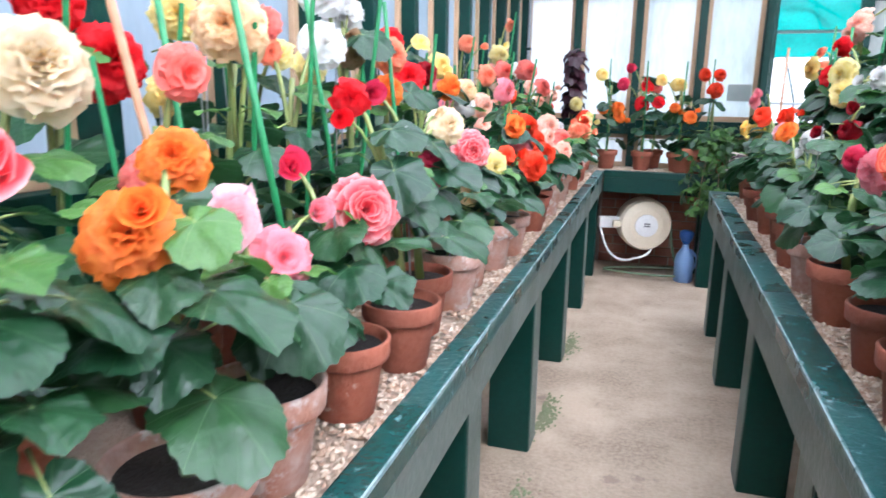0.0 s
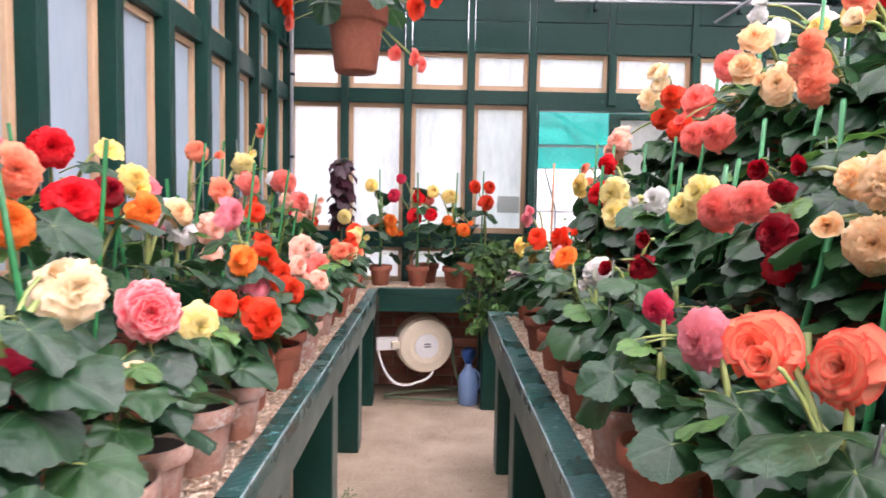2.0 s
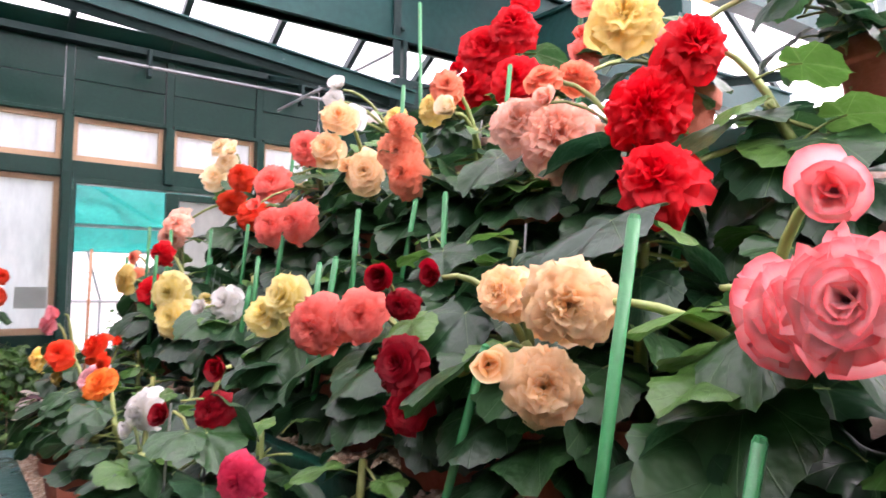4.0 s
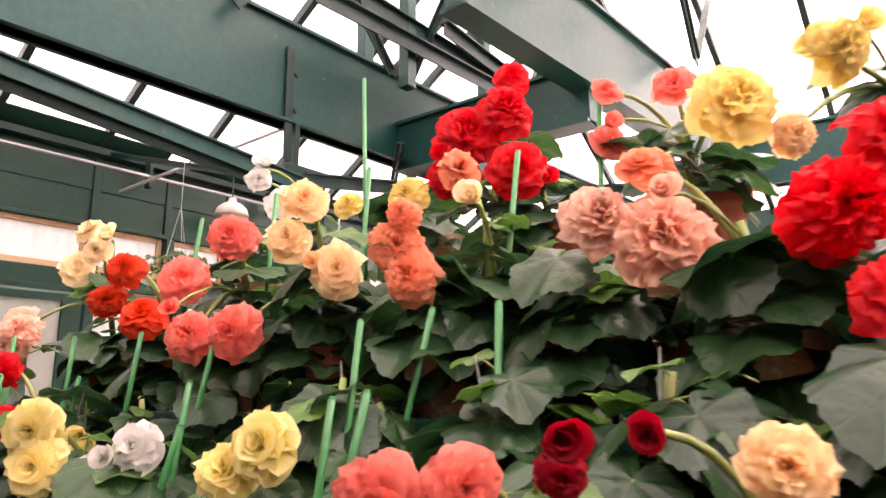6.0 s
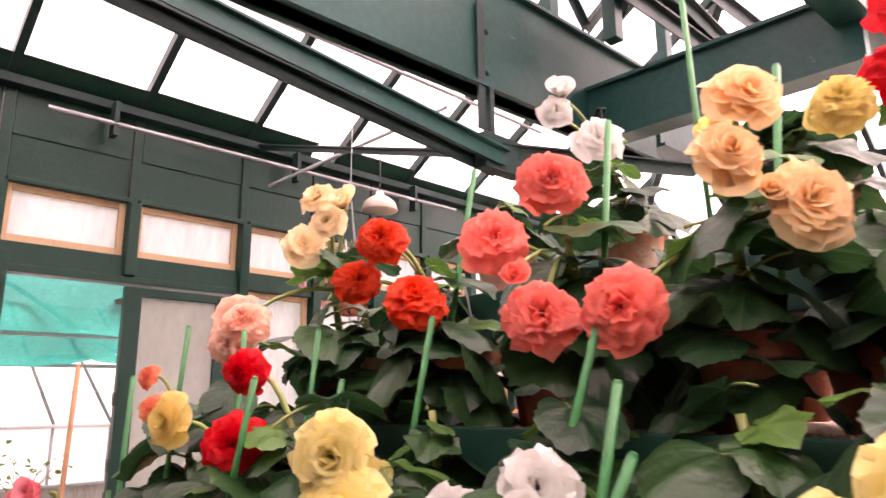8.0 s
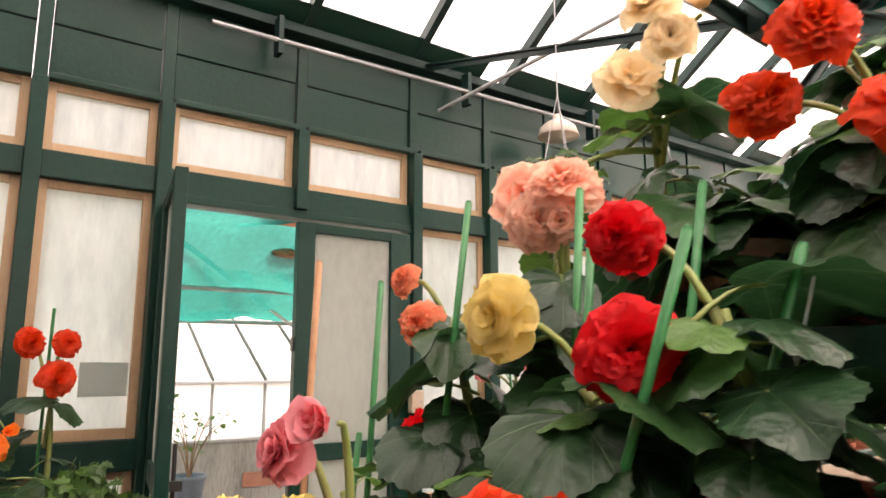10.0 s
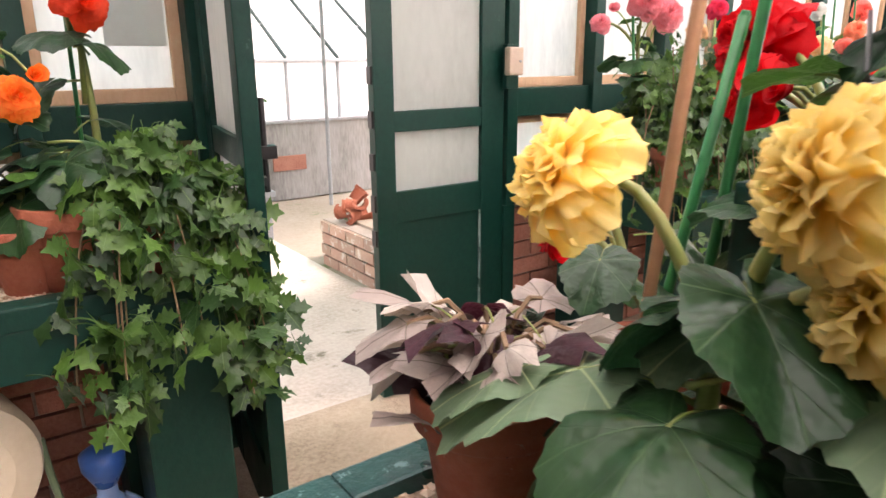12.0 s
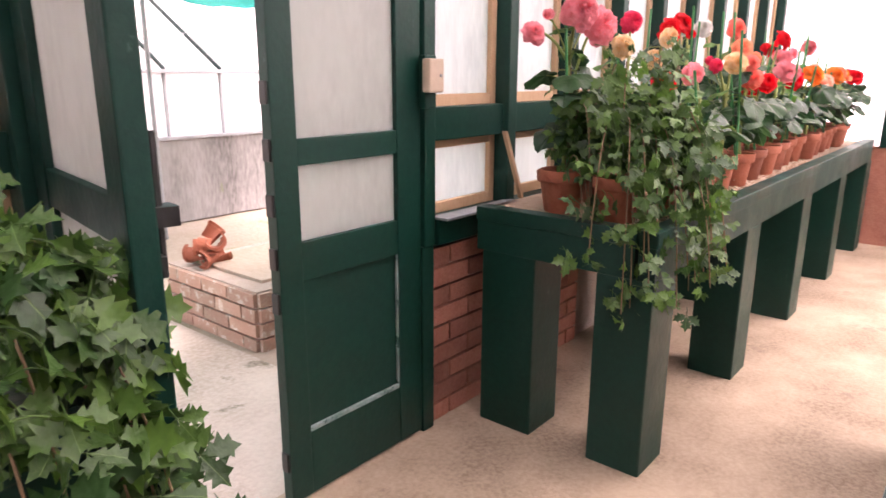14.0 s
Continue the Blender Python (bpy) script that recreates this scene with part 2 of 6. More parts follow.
HUES = {
    "red": ("bright red", petal("petal_red", (0.80, 0.008, 0.014), (0.88, 0.014, 0.02))),
    "darkred": ("deep crimson", petal("petal_crimson", (0.26, 0.002, 0.008), (0.38, 0.004, 0.014))),
    "orange": ("orange", petal("petal_orange", (0.94, 0.17, 0.015), (0.97, 0.30, 0.04))),
    "flame": ("orange-red", petal("petal_flame", (0.85, 0.05, 0.012), (0.92, 0.085, 0.02))),
    "coral": ("coral", petal("petal_coral", (0.97, 0.19, 0.13), (0.98, 0.29, 0.23))),
    "salmon": ("salmon orange", petal("petal_salmon", (0.94, 0.25, 0.12), (0.96, 0.38, 0.22))),
    "peach": ("peach", petal("petal_peach", (0.96, 0.40, 0.25), (0.98, 0.68, 0.53))),
    "yellow": ("yellow", petal("petal_yellow", (0.98, 0.73, 0.17), (0.98, 0.82, 0.34))),
    "apricot": ("apricot yellow", petal("petal_apricot", (0.97, 0.58, 0.24), (0.98, 0.77, 0.48))),
    "lemon": ("pale lemon", petal("petal_lemon", (0.90, 0.74, 0.20), (0.92, 0.83, 0.42))),
    "cream": ("cream", petal("petal_cream", (0.90, 0.68, 0.36), (0.92, 0.80, 0.56))),
    "white": ("white", petal("petal_white", (0.82, 0.80, 0.72), (0.86, 0.86, 0.84))),
    "rimmed": ("red-edged pale pink", petal("petal_rimmed", (0.95, 0.46, 0.45), (0.91, 0.08, 0.10), 0.90, 0.16)),
    "pink": ("pink", petal("petal_pink", (0.95, 0.25, 0.29), (0.96, 0.38, 0.42))),
    "blush": ("pale pink", petal("petal_blush", (0.88, 0.34, 0.38), (0.92, 0.62, 0.63))),
    "hotpink": ("hot pink", petal("petal_hot_pink", (0.76, 0.03, 0.09), (0.86, 0.06, 0.14))),
    "picotee": ("pale-edged coral", petal("petal_picotee", (0.90, 0.10, 0.12), (0.96, 0.60, 0.57), 0.90, 0.16)),
    "flamed": ("red-edged orange", petal("petal_flamed", (0.92, 0.30, 0.17), (0.88, 0.05, 0.03), 0.93, 0.10)),
    "brown": ("faded brown", petal("petal_faded", (0.5, 0.28, 0.12), (0.6, 0.4, 0.24))),
}


def leafy(name, dark, light, vein, veins=3.5, width=0.035, rough=0.42, band=None):
    m, n, l, bs = nodes_of(name)
    co = n.new("ShaderNodeTexCoord").outputs["Object"]
    sp = n.new("ShaderNodeSeparateXYZ")
    l.new(co, sp.inputs[0])

    def op(kind, a, b=None):
        k = n.new("ShaderNodeMath")
        k.operation = kind
        for i, v in enumerate((a, b)):
            if v is None:
                continue
            if isinstance(v, (int, float)):
                k.inputs[i].default_value = v
            else:
                l.new(v, k.inputs[i])
        return k.outputs[0]
    ang = op("ARCTAN2", sp.outputs[1], sp.outputs[0])
    rad = op("SQRT", op("ADD", op("MULTIPLY", sp.outputs[0], sp.outputs[0]), op("MULTIPLY", sp.outputs[1], sp.outputs[1])))
    d = op("MULTIPLY", op("ABSOLUTE", op("SINE", op("MULTIPLY", ang, veins))), rad)
    v = n.new("ShaderNodeMapRange")
    v.interpolation_type = "SMOOTHSTEP"
    v.inputs[1].default_value, v.inputs[2].default_value, v.inputs[3].default_value, v.inputs[4].default_value = 0.0, width, 1.0, 0.0
    l.new(d, v.inputs[0])
    info = n.new("ShaderNodeObjectInfo")
    c = mixed(n, l, info.outputs["Random"], dark, light)
    f = n.new("ShaderNodeMath")
    f.operation, f.inputs[1].default_value = "MULTIPLY", 0.3
    l.new(noise_of(n, l, co, 2.2, 3), f.inputs[0])
    c = mixed(n, l, f.outputs[0], c, tuple(q * 0.7 for q in dark))
    if band:
        b = n.new("ShaderNodeMapRange")
        b.interpolation_type = "SMOOTHSTEP"
        b.inputs[1].default_value, b.inputs[2].default_value = 0.25, 0.6
        l.new(rad, b.inputs[0])
        c = mixed(n, l, b.outputs[0], band, c)
    fv = n.new("ShaderNodeMath")
    fv.operation, fv.inputs[1].default_value = "MULTIPLY", 0.75
    l.new(v.outputs[0], fv.inputs[0])
    c = mixed(n, l, fv.outputs[0], c, vein)
    side = op("ABSOLUTE", op("SINE", op("SUBTRACT", op("MULTIPLY", rad, 11.0), op("MULTIPLY", d, 8.0))))
    v2 = n.new("ShaderNodeMapRange")
    v2.interpolation_type = "SMOOTHSTEP"
    v2.inputs[1].default_value, v2.inputs[2].default_value, v2.inputs[3].default_value, v2.inputs[4].default_value = 0.0, 0.16, 0.16, 0.0
    l.new(side, v2.inputs[0])
    c = mixed(n, l, v2.outputs[0], c, vein)
    l.new(c, bs.inputs["Base Color"])
    bs.inputs["Roughness"].default_value = rough
    hgt = op("SUBTRACT", op("SUBTRACT", op("MULTIPLY", noise_of(n, l, co, 3.5, 2), 0.25), v.outputs[0]), v2.outputs[0])
    bumped(n, l, bs, hgt, 0.22, 0.03)
    tr = n.new("ShaderNodeBsdfTranslucent")
    br = n.new("ShaderNodeHueSaturation")
    br.inputs["Value"].default_value = 1.6
    l.new(c, br.inputs["Color"])
    l.new(br.outputs[0], tr.inputs["Color"])
    mx = n.new("ShaderNodeMixShader")
    mx.inputs[0].default_value = 0.26
    l.new(bs.outputs[0], mx.inputs[1])
    l.new(tr.outputs[0], mx.inputs[2])
    l.new(mx.outputs[0], n["Material Output"].inputs["Surface"])
    return m


LEAF = leafy("begonia_leaf", (0.008, 0.042, 0.017), (0.026, 0.085, 0.024), (0.075, 0.15, 0.06), rough=0.37)
LEAF_NEW = leafy("young_begonia_leaf", (0.045, 0.13, 0.022), (0.085, 0.20, 0.035), (0.13, 0.25, 0.07))
LEAF_BROAD = leafy("broad_begonia_leaf", (0.12, 0.20, 0.11), (0.15, 0.24, 0.13), (0.42, 0.50, 0.26), 3.5, 0.05, 0.45)
IVY = leafy("grape_ivy_leaf", (0.016, 0.060, 0.015), (0.088, 0.195, 0.030), (0.11, 0.21, 0.06), 1.5, 0.03, 0.42)
REX = leafy("rex_begonia_leaf", (0.26, 0.21, 0.18), (0.58, 0.52, 0.45), (0.03, 0.03, 0.02), 4.5, 0.075, 0.5)
MAROON = leafy("maroon_leaf", (0.03, 0.006, 0.012), (0.06, 0.012, 0.02), (0.08, 0.02, 0.03), 2.5, 0.04, 0.4)


def pebble_material():
    m, n, l, bs = nodes_of("pale_gravel")
    g = n.new("ShaderNodeNewGeometry")
    r = n.new("ShaderNodeValToRGB")
    r.color_ramp.elements[0].color, r.color_ramp.elements[1].color = (0.30, 0.18, 0.11, 1), (0.66, 0.55, 0.42, 1)
    e = r.color_ramp.elements.new(0.45)
    e.color = (0.50, 0.36, 0.25, 1)
    l.new(g.outputs["Random Per Island"], r.inputs[0])
    l.new(r.outputs[0], bs.inputs["Base Color"])
    bs.inputs["Roughness"].default_value = 0.85
    return m


PEBBLE = pebble_material()


# ---- builders ----
def part(name, bm, material, parent=None, label="", smooth=False):
    me = bpy.data.meshes.new(name)
    bm.to_mesh(me)
    bm.free()
    me.materials.append(material)
    if smooth:
        me.polygons.foreach_set("use_smooth", [True] * len(me.polygons))
    ob = new(name, me)
    ob.parent = parent
    if label:
        tagged(ob, label)
    return ob


def use(name, me, parent, m):
    ob = new(name, me)
    ob.parent = parent
    ob.matrix_basis = m
    return ob


def thing(name, m, label, category, group="", kind=""):
    ob = new(name)
    ob.empty_display_size = 0.05
    ob.matrix_basis = m
    return tagged(ob, label, category, group, kind)


def slab(bm, x0, x1, y0, y1, z0, z1, bevel=0.0):
    """Adds a box, with worn edges if bevel is given."""
    r = bmesh.ops.create_cube(bm, size=1.0)
    for v in r["verts"]:
        v.co = Vector(((x0 + x1) / 2 + v.co.x * (x1 - x0), (y0 + y1) / 2 + v.co.y * (y1 - y0), (z0 + z1) / 2 + v.co.z * (z1 - z0)))
    if bevel:
        es = list({e for v in r["verts"] for e in v.link_edges})
        bmesh.ops.bevel(bm, geom=es, offset=bevel, segments=2, affect="EDGES", profile=0.6)
    return bm


def box(x0, x1, y0, y1, z0, z1, bevel=0.0):
    return slab(bmesh.new(), x0, x1, y0, y1, z0, z1, bevel)


def bar(bm, a, b, w, h=None, up=(0, 0, 1)):
    """Adds a straight bar of section w by h from a to b."""
    h = h or w
    a, b = Vector(a), Vector(b)
    d = (b - a).normalized()
    s = d.cross(Vector(up))
    s = s.normalized() if s.length > 1e-4 else Vector((1, 0, 0))
    u = s.cross(d)
    vs = [bm.verts.new(p + s * (i * w / 2) + u * (j * h / 2)) for p in (a, b) for i, j in ((-1, -1), (1, -1), (1, 1), (-1, 1))]
    for q in ((0, 3, 2, 1), (4, 5, 6, 7), (0, 1, 5, 4), (1, 2, 6, 5), (2, 3, 7, 6), (3, 0, 4, 7)):
        bm.faces.new([vs[i] for i in q])
    return bm


def tube(bm, pts, radii, seg=6):
    """Adds a round tube along points, with a radius at each."""
    pts = [Vector(p) for p in pts]
    rings = []
    for i, p in enumerate(pts):
        d = (pts[min(i + 1, len(pts) - 1)] - pts[max(i - 1, 0)]).normalized()
        s = d.cross(Vector((0.3, 0.9, 0.2))).normalized()
        u = s.cross(d)
        r = radii[i] if isinstance(radii, (list, tuple)) else radii
        rings.append([bm.verts.new(p + (s * math.cos(k * math.tau / seg) + u * math.sin(k * math.tau / seg)) * r) for k in range(seg)])
    for a, b in zip(rings, rings[1:]):
        for k in range(seg):
            bm.faces.new((a[k], a[(k + 1) % seg], b[(k + 1) % seg], b[k]))
    bm.faces.new(rings[0][::-1])
    bm.faces.new(rings[-1])
    return bm


def bow(a, c, b, n=6):
    a, c, b = Vector(a), Vector(c), Vector(b)
    return [a.lerp(c, i / n).lerp(c.lerp(b, i / n), i / n) for i in range(n + 1)]


def lathe(profile, seg=24):
    """A turned body about z from (radius, height) pairs."""
    bm = bmesh.new()
    rings = [[bm.verts.new((r * math.cos(k * math.tau / seg), r * math.sin(k * math.tau / seg), z)) for k in range(seg)] for r, z in profile]
    for a, b in zip(rings, rings[1:]):
        for k in range(seg):
            bm.faces.new((a[k], a[(k + 1) % seg], b[(k + 1) % seg], b[k]))
    bm.faces.new(rings[0][::-1])
    bm.faces.new(rings[-1])
    return bm


def mesh_of(name, bm, material, smooth=True):
    me = bpy.data.meshes.new(name)
    bm.to_mesh(me)
    bm.free()
    me.materials.append(material)
    if smooth:
        me.polygons.foreach_set("use_smooth", [True] * len(me.polygons))
    return me


# ---- the large structure ----
WX, EX, NY, SY = -0.98, 6.4, 6.44, -2.0   # inner faces of the walls
EAVE, PITCH = 3.02, 0.65

tagged(part("floor", box(WX - 0.3, EX + 0.3, SY - 0.3, NY + 0.02, -0.12, 0), FLOOR), "sandy worn concrete floor with damp stains", "floor", kind="structure")
moss = bmesh.new()
rng = random.Random(3)
for k in range(900):
    y = rng.choice((2.45, 2.6, 2.7, 3.4, 3.45, 4.3)) + rng.gauss(0, 0.09)
    r = rng.uniform(0.003, 0.011)
    c = Vector((-0.245 + abs(rng.gauss(0, 0.03)), y, 0.001))
    vs = [moss.verts.new(c + Vector((math.cos(a) * r * rng.uniform(0.5, 1.1), math.sin(a) * r * rng.uniform(0.8, 2.2), 0.003 * rng.random()))) for a in np.linspace(0, math.tau, 9)[:-1]]
    top = moss.verts.new(c + Vector((0, 0, 0.004)))
    for i in range(8):
        moss.faces.new((vs[i], vs[(i + 1) % 8], top))
tagged(part("moss", moss, MOSS), "thin green moss on the floor beside the bench posts", "moss", kind="stuff")

END = lambda u, d, z: Vector((u, NY + d, z))
SIDE = lambda u, d, z: Vector((WX - d, u, z))


def placed(bm, to):
    for v in bm.verts:
        v.co = to(*v.co)
    bmesh.ops.recalc_face_normals(bm, faces=bm.faces)
    return bm


def window(name, u0, u1, z0, z1, to, pane=PANE, fw=0.032):
    """A fixed light: a tan wooden frame round one lime-washed pane."""
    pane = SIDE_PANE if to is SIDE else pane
    w = tagged(new(name), "tan wooden window frame with lime-washed glass", "window", kind="structure")
    f = bmesh.new()
    slab(f, u0, u0 + fw, -0.012, 0.036, z0, z1, 0.003)
    slab(f, u1 - fw, u1, -0.012, 0.036, z0, z1, 0.003)
    slab(f, u0 + fw, u1 - fw, -0.010, 0.034, z0, z0 + fw * 1.25, 0.003)
    slab(f, u0 + fw, u1 - fw, -0.010, 0.034, z1 - fw, z1, 0.003)
    part("window_frame", placed(f, to), TAN, w)
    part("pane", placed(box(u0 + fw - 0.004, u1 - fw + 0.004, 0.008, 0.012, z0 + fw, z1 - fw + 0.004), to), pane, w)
    return w


def bay_wall(posts, to, name, skip=(), count=0):
    """Posts, rails and three rows of lights between the posts; returns the number of windows made."""
    pw = 0.055
    for u in posts:
        p = bmesh.new()
        slab(p, u - pw / 2, u + pw / 2, -0.075, 0.05, 2.13 if u in OPEN else 0.70, 2.50, 0.004)
        slab(p, u - pw / 2 + 0.004, u + pw / 2 - 0.004, -0.028, 0.03, 2.50, EAVE - 0.04, 0.003)
        part("wall_post", placed(p, to), GREEN, tagged_name(name))
    for a, b in zip(posts, posts[1:]):
        u0, u1 = a + pw / 2, b - pw / 2
        for z0, z1 in ((2.125, 2.228), (2.505, 2.53)):
            part("rail", placed(box(u0, u1, -0.05, 0.04, z0, z1, 0.004), to), GREEN, tagged_name(name))
        count += 1
        window("window_%d" % count, u0, u1, 2.228, 2.505, to)
        for z0, z1 in ((2.53, 2.735), (2.739, 2.955)):
            part("fascia_board", placed(box(u0, u1, -0.012 - (z0 > 2.7) * 0.006, 0.03, z0, z1, 0.003), to), GREEN, tagged_name(name))
        if (a, b) in skip:
            continue
        for z0, z1 in ((1.055, 1.168), (0.70, 0.79)):
            part("rail", placed(box(u0, u1, -0.05 - (z0 < 1) * 0.04, 0.04, z0, z1, 0.004), to), GREEN, tagged_name(name))
        count += 1
        window("window_%d" % count, u0, u1, 1.168, 2.125, to)
        count += 1
        window("window_%d" % count, u0, u1, 0.79, 1.055, to)
    return count


WALLS = {}


def tagged_name(name):
    if name not in WALLS:
        WALLS[name] = tagged(new(name), "dark green painted timber glasshouse wall on a brick base", "wall", kind="structure")
    return WALLS[name]


OPEN = (1.458,)
north_posts = [-0.955, -0.515, -0.05, 0.415, 0.868, 1.458, 2.075, 2.56] + [2.56 + 0.465 * k for k in range(1, 9)]
nwin = bay_wall(north_posts, END, "wall_north", skip=((0.868, 1.458), (1.458, 2.075)))
west_posts = [6.40 - 0.457 * k for k in range(0, 19)][::-1]
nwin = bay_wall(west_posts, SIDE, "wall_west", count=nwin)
# door frame: jambs and head
part("door_jamb", box(0.90, 0.925, NY - 0.07, NY + 0.05, 0, 2.125, 0.004), GREEN, tagged_name("wall_north"))
part("door_jamb", box(2.04, 2.10, NY - 0.07, NY + 0.05, 0, 0.70, 0.004), GREEN, tagged_name("wall_north"))
part("door_head", box(0.90, 2.048, NY - 0.06, NY + 0.04, 2.09, 2.125, 0.004), GREEN, tagged_name("wall_north"))
part("door_jamb", box(0.82, 0.90, NY - 0.05, NY + 0.05, 0, 0.70, 0.004), GREEN, tagged_name("wall_north"))
# the lower brick walls
for x0, x1 in ((WX - 0.1, 0.82), (2.103, EX)):
    part("brick_core", box(x0, x1, NY - 0.03, NY + 0.09, 0, 0.698), MORTAR, tagged_name("wall_north"))
part("brick_core", box(WX - 0.12, WX + 0.02, SY, NY - 0.03, 0, 0.698), MORTAR, tagged_name("wall_west"))
for name, x0, x1, y0, y1 in (("wall_east", EX, EX + 0.1, SY, NY + 0.1), ("wall_south", WX - 0.1, EX, SY - 0.1, SY)):
    w = tagged(new(name), "brick base wall with lime-washed glazing above", "wall", kind="structure")
    part("brick_core", box(x0, x1, y0, y1, 0, 0.75), BRICK, w)
    part("plate", box(x0, x1, y0, y1, 2.55, EAVE), GREEN, w)
    part("pane", box((x0 + x1) / 2 - 0.004 if x1 - x0 < 0.2 else x0, (x0 + x1) / 2 + 0.004 if x1 - x0 < 0.2 else x1, (y0 + y1) / 2 - 0.004 if y1 - y0 < 0.2 else y0, (y0 + y1) / 2 + 0.004 if y1 - y0 < 0.2 else y1, 0.75, 2.55), PANE, w)
    lo, hi = (y0, y1) if x1 - x0 < 0.2 else (x0, x1)
    k = lo + 0.2
    while k < hi:
        part("wall_post", box(x0 - 0.05, x0 + 0.03, k, k + 0.06, 0.75, 2.55) if x1 - x0 < 0.2 else box(k, k + 0.06, y1 - 0.03, y1 + 0.05, 0.75, 2.55), GREEN, w)
        k += 0.92

# ---- roof ----
RIDGE = 4.95
RUN = (RIDGE - EAVE) / PITCH
bm = bmesh.new()
a = [bm.verts.new(p) for p in ((WX - 0.02, NY + 0.02, EAVE), (EX, NY + 0.02, EAVE), (EX, SY, EAVE), (WX - 0.02, SY, EAVE))]
t = [bm.verts.new(p) for p in ((WX + RUN, NY - RUN, RIDGE), (EX - RUN, NY - RUN, RIDGE), (EX - RUN, SY, RIDGE), (WX + RUN, SY, RIDGE))]
for q in ((a[0], a[1], t[1], t[0]), (a[1], a[2], t[2], t[1]), (a[3], a[0], t[0], t[3]), (t[0], t[1], t[2], t[3]), (a[2], a[3], t[3], t[2])):
    bm.faces.new(q)
tagged(part("ceiling", bm, ROOF_PANE), "whitened glass glasshouse roof panes", "roof", kind="structure")


def beam(name, material, segs, label, w=0.05, h=0.07):
    b = bmesh.new()
    for p, q in segs:
        bar(b, p, q, w, h)
    return tagged(part(name, b, material), label, "rafter", "roof rafters", "structure")


for k in range(12):
    x = -0.36 + 0.606 * k
    top = min(RUN, x - WX, EX - x)
    beam("rafter", DARK, [((x, NY, EAVE - 0.03), (x, NY - top, EAVE - 0.03 + top * PITCH))], "dark painted glazing bar under the roof glass", 0.04, 0.055)
for k in range(13):
    y = 5.9 - 0.606 * k
    top = min(RUN, NY - y)
    beam("rafter", DARK, [((WX, y, EAVE - 0.03), (WX + top, y, EAVE - 0.03 + top * PITCH))], "dark painted glazing bar under the roof glass", 0.04, 0.055)
    beam("rafter", DARK, [((EX, y, EAVE - 0.03), (EX - top, y, EAVE - 0.03 + top * PITCH))], "dark painted glazing bar under the roof glass", 0.04, 0.055)
beam("hip_rafter", DARK, [((WX, NY, EAVE - 0.05), (WX + RUN, NY - RUN, RIDGE - 0.05))], "dark painted hip rafter", 0.06, 0.12)
beam("hip_rafter", DARK, [((EX, NY, EAVE - 0.05), (EX - RUN, NY - RUN, RIDGE - 0.05))], "dark painted hip rafter", 0.06, 0.12)
for dz in (1.05, 1.9, 2.5):
    beam("purlin", DARK, [((WX + dz, NY - dz, EAVE + dz * PITCH - 0.09), (EX - dz, NY - dz, EAVE + dz * PITCH - 0.09)), ((WX + dz, NY - dz, EAVE + dz * PITCH - 0.09), (WX + dz, SY, EAVE + dz * PITCH - 0.09))], "dark painted roof purlin", 0.05, 0.06)
# eave flashing: uneven painted tails of the boards below the glass
rng = random.Random(5)
for k in range(12):
    x = -0.34 + 0.606 * k
    wdt = 0.566 if k % 4 else 0.40
    e = bmesh.new()
    lift = rng.uniform(0.10, 0.15)
    bar(e, (x, NY - 0.02 - lift / 2, EAVE - 0.035 + lift / 2 * PITCH), (x + wdt, NY - 0.02 - lift / 2, EAVE - 0.035 + lift / 2 * PITCH), lift * 1.15, 0.008, (0, 0.55, 0.84))
    tagged(part("eave_flashing", e, GREEN), "green painted flashing at the eave of the roof", "flashing", "eave flashings", "structure")
part("wall_plate", box(WX, EX, NY - 0.09, NY + 0.06, 2.955, 3.0, 0.004), DARK, tagged_name("wall_north"))
part("wall_plate", box(WX - 0.06, WX + 0.09, SY, NY - 0.09, 2.955, 3.0, 0.004), DARK, tagged_name("wall_west"))


def box_beam(name, a, b, z0, z1, w, label):
    """A deep boarded beam with flanges and a seam along its face."""
    t = tagged(new(name), label, "beam", "roof beams", "structure")
    a, b = Vector(a), Vector(b)
    f = bmesh.new()
    bar(f, (*a, (z0 + z1) / 2), (*b, (z0 + z1) / 2), w, z1 - z0)
    part("web", f, STEEL, t)
    f = bmesh.new()
    for z in (z0 + 0.008, z1 - 0.008):
        bar(f, (*a, z), (*b, z), w + 0.05, 0.016)
    part("flange", f, STEEL, t)
    return t


N1 = Vector((3.35, 4.54))
W1 = Vector((-0.9, 4.70))
box_beam("roof_beam", W1, N1, 2.70, 3.19, 0.07, "deep green boarded roof beam over the benches")
box_beam("roof_beam", (2.80, 4.53), (2.80, 3.42), 2.64, 2.915, 0.07, "deep green boarded roof beam over the staging")
box_beam("roof_beam", (1.9, 3.50), (4.7, 3.33), 2.80, 3.22, 0.07, "deep green boarded roof beam over the staging")
box_beam("roof_beam", N1 + Vector((0.05, 0.0)), Vector((5.6, 4.4)), 2.80, 3.05, 0.07, "deep green boarded roof beam beyond the staging")
box_beam("roof_beam", (4.7, 3.3), (4.6, -1.8), 2.75, 3.10, 0.07, "deep green boarded roof beam beyond the staging")


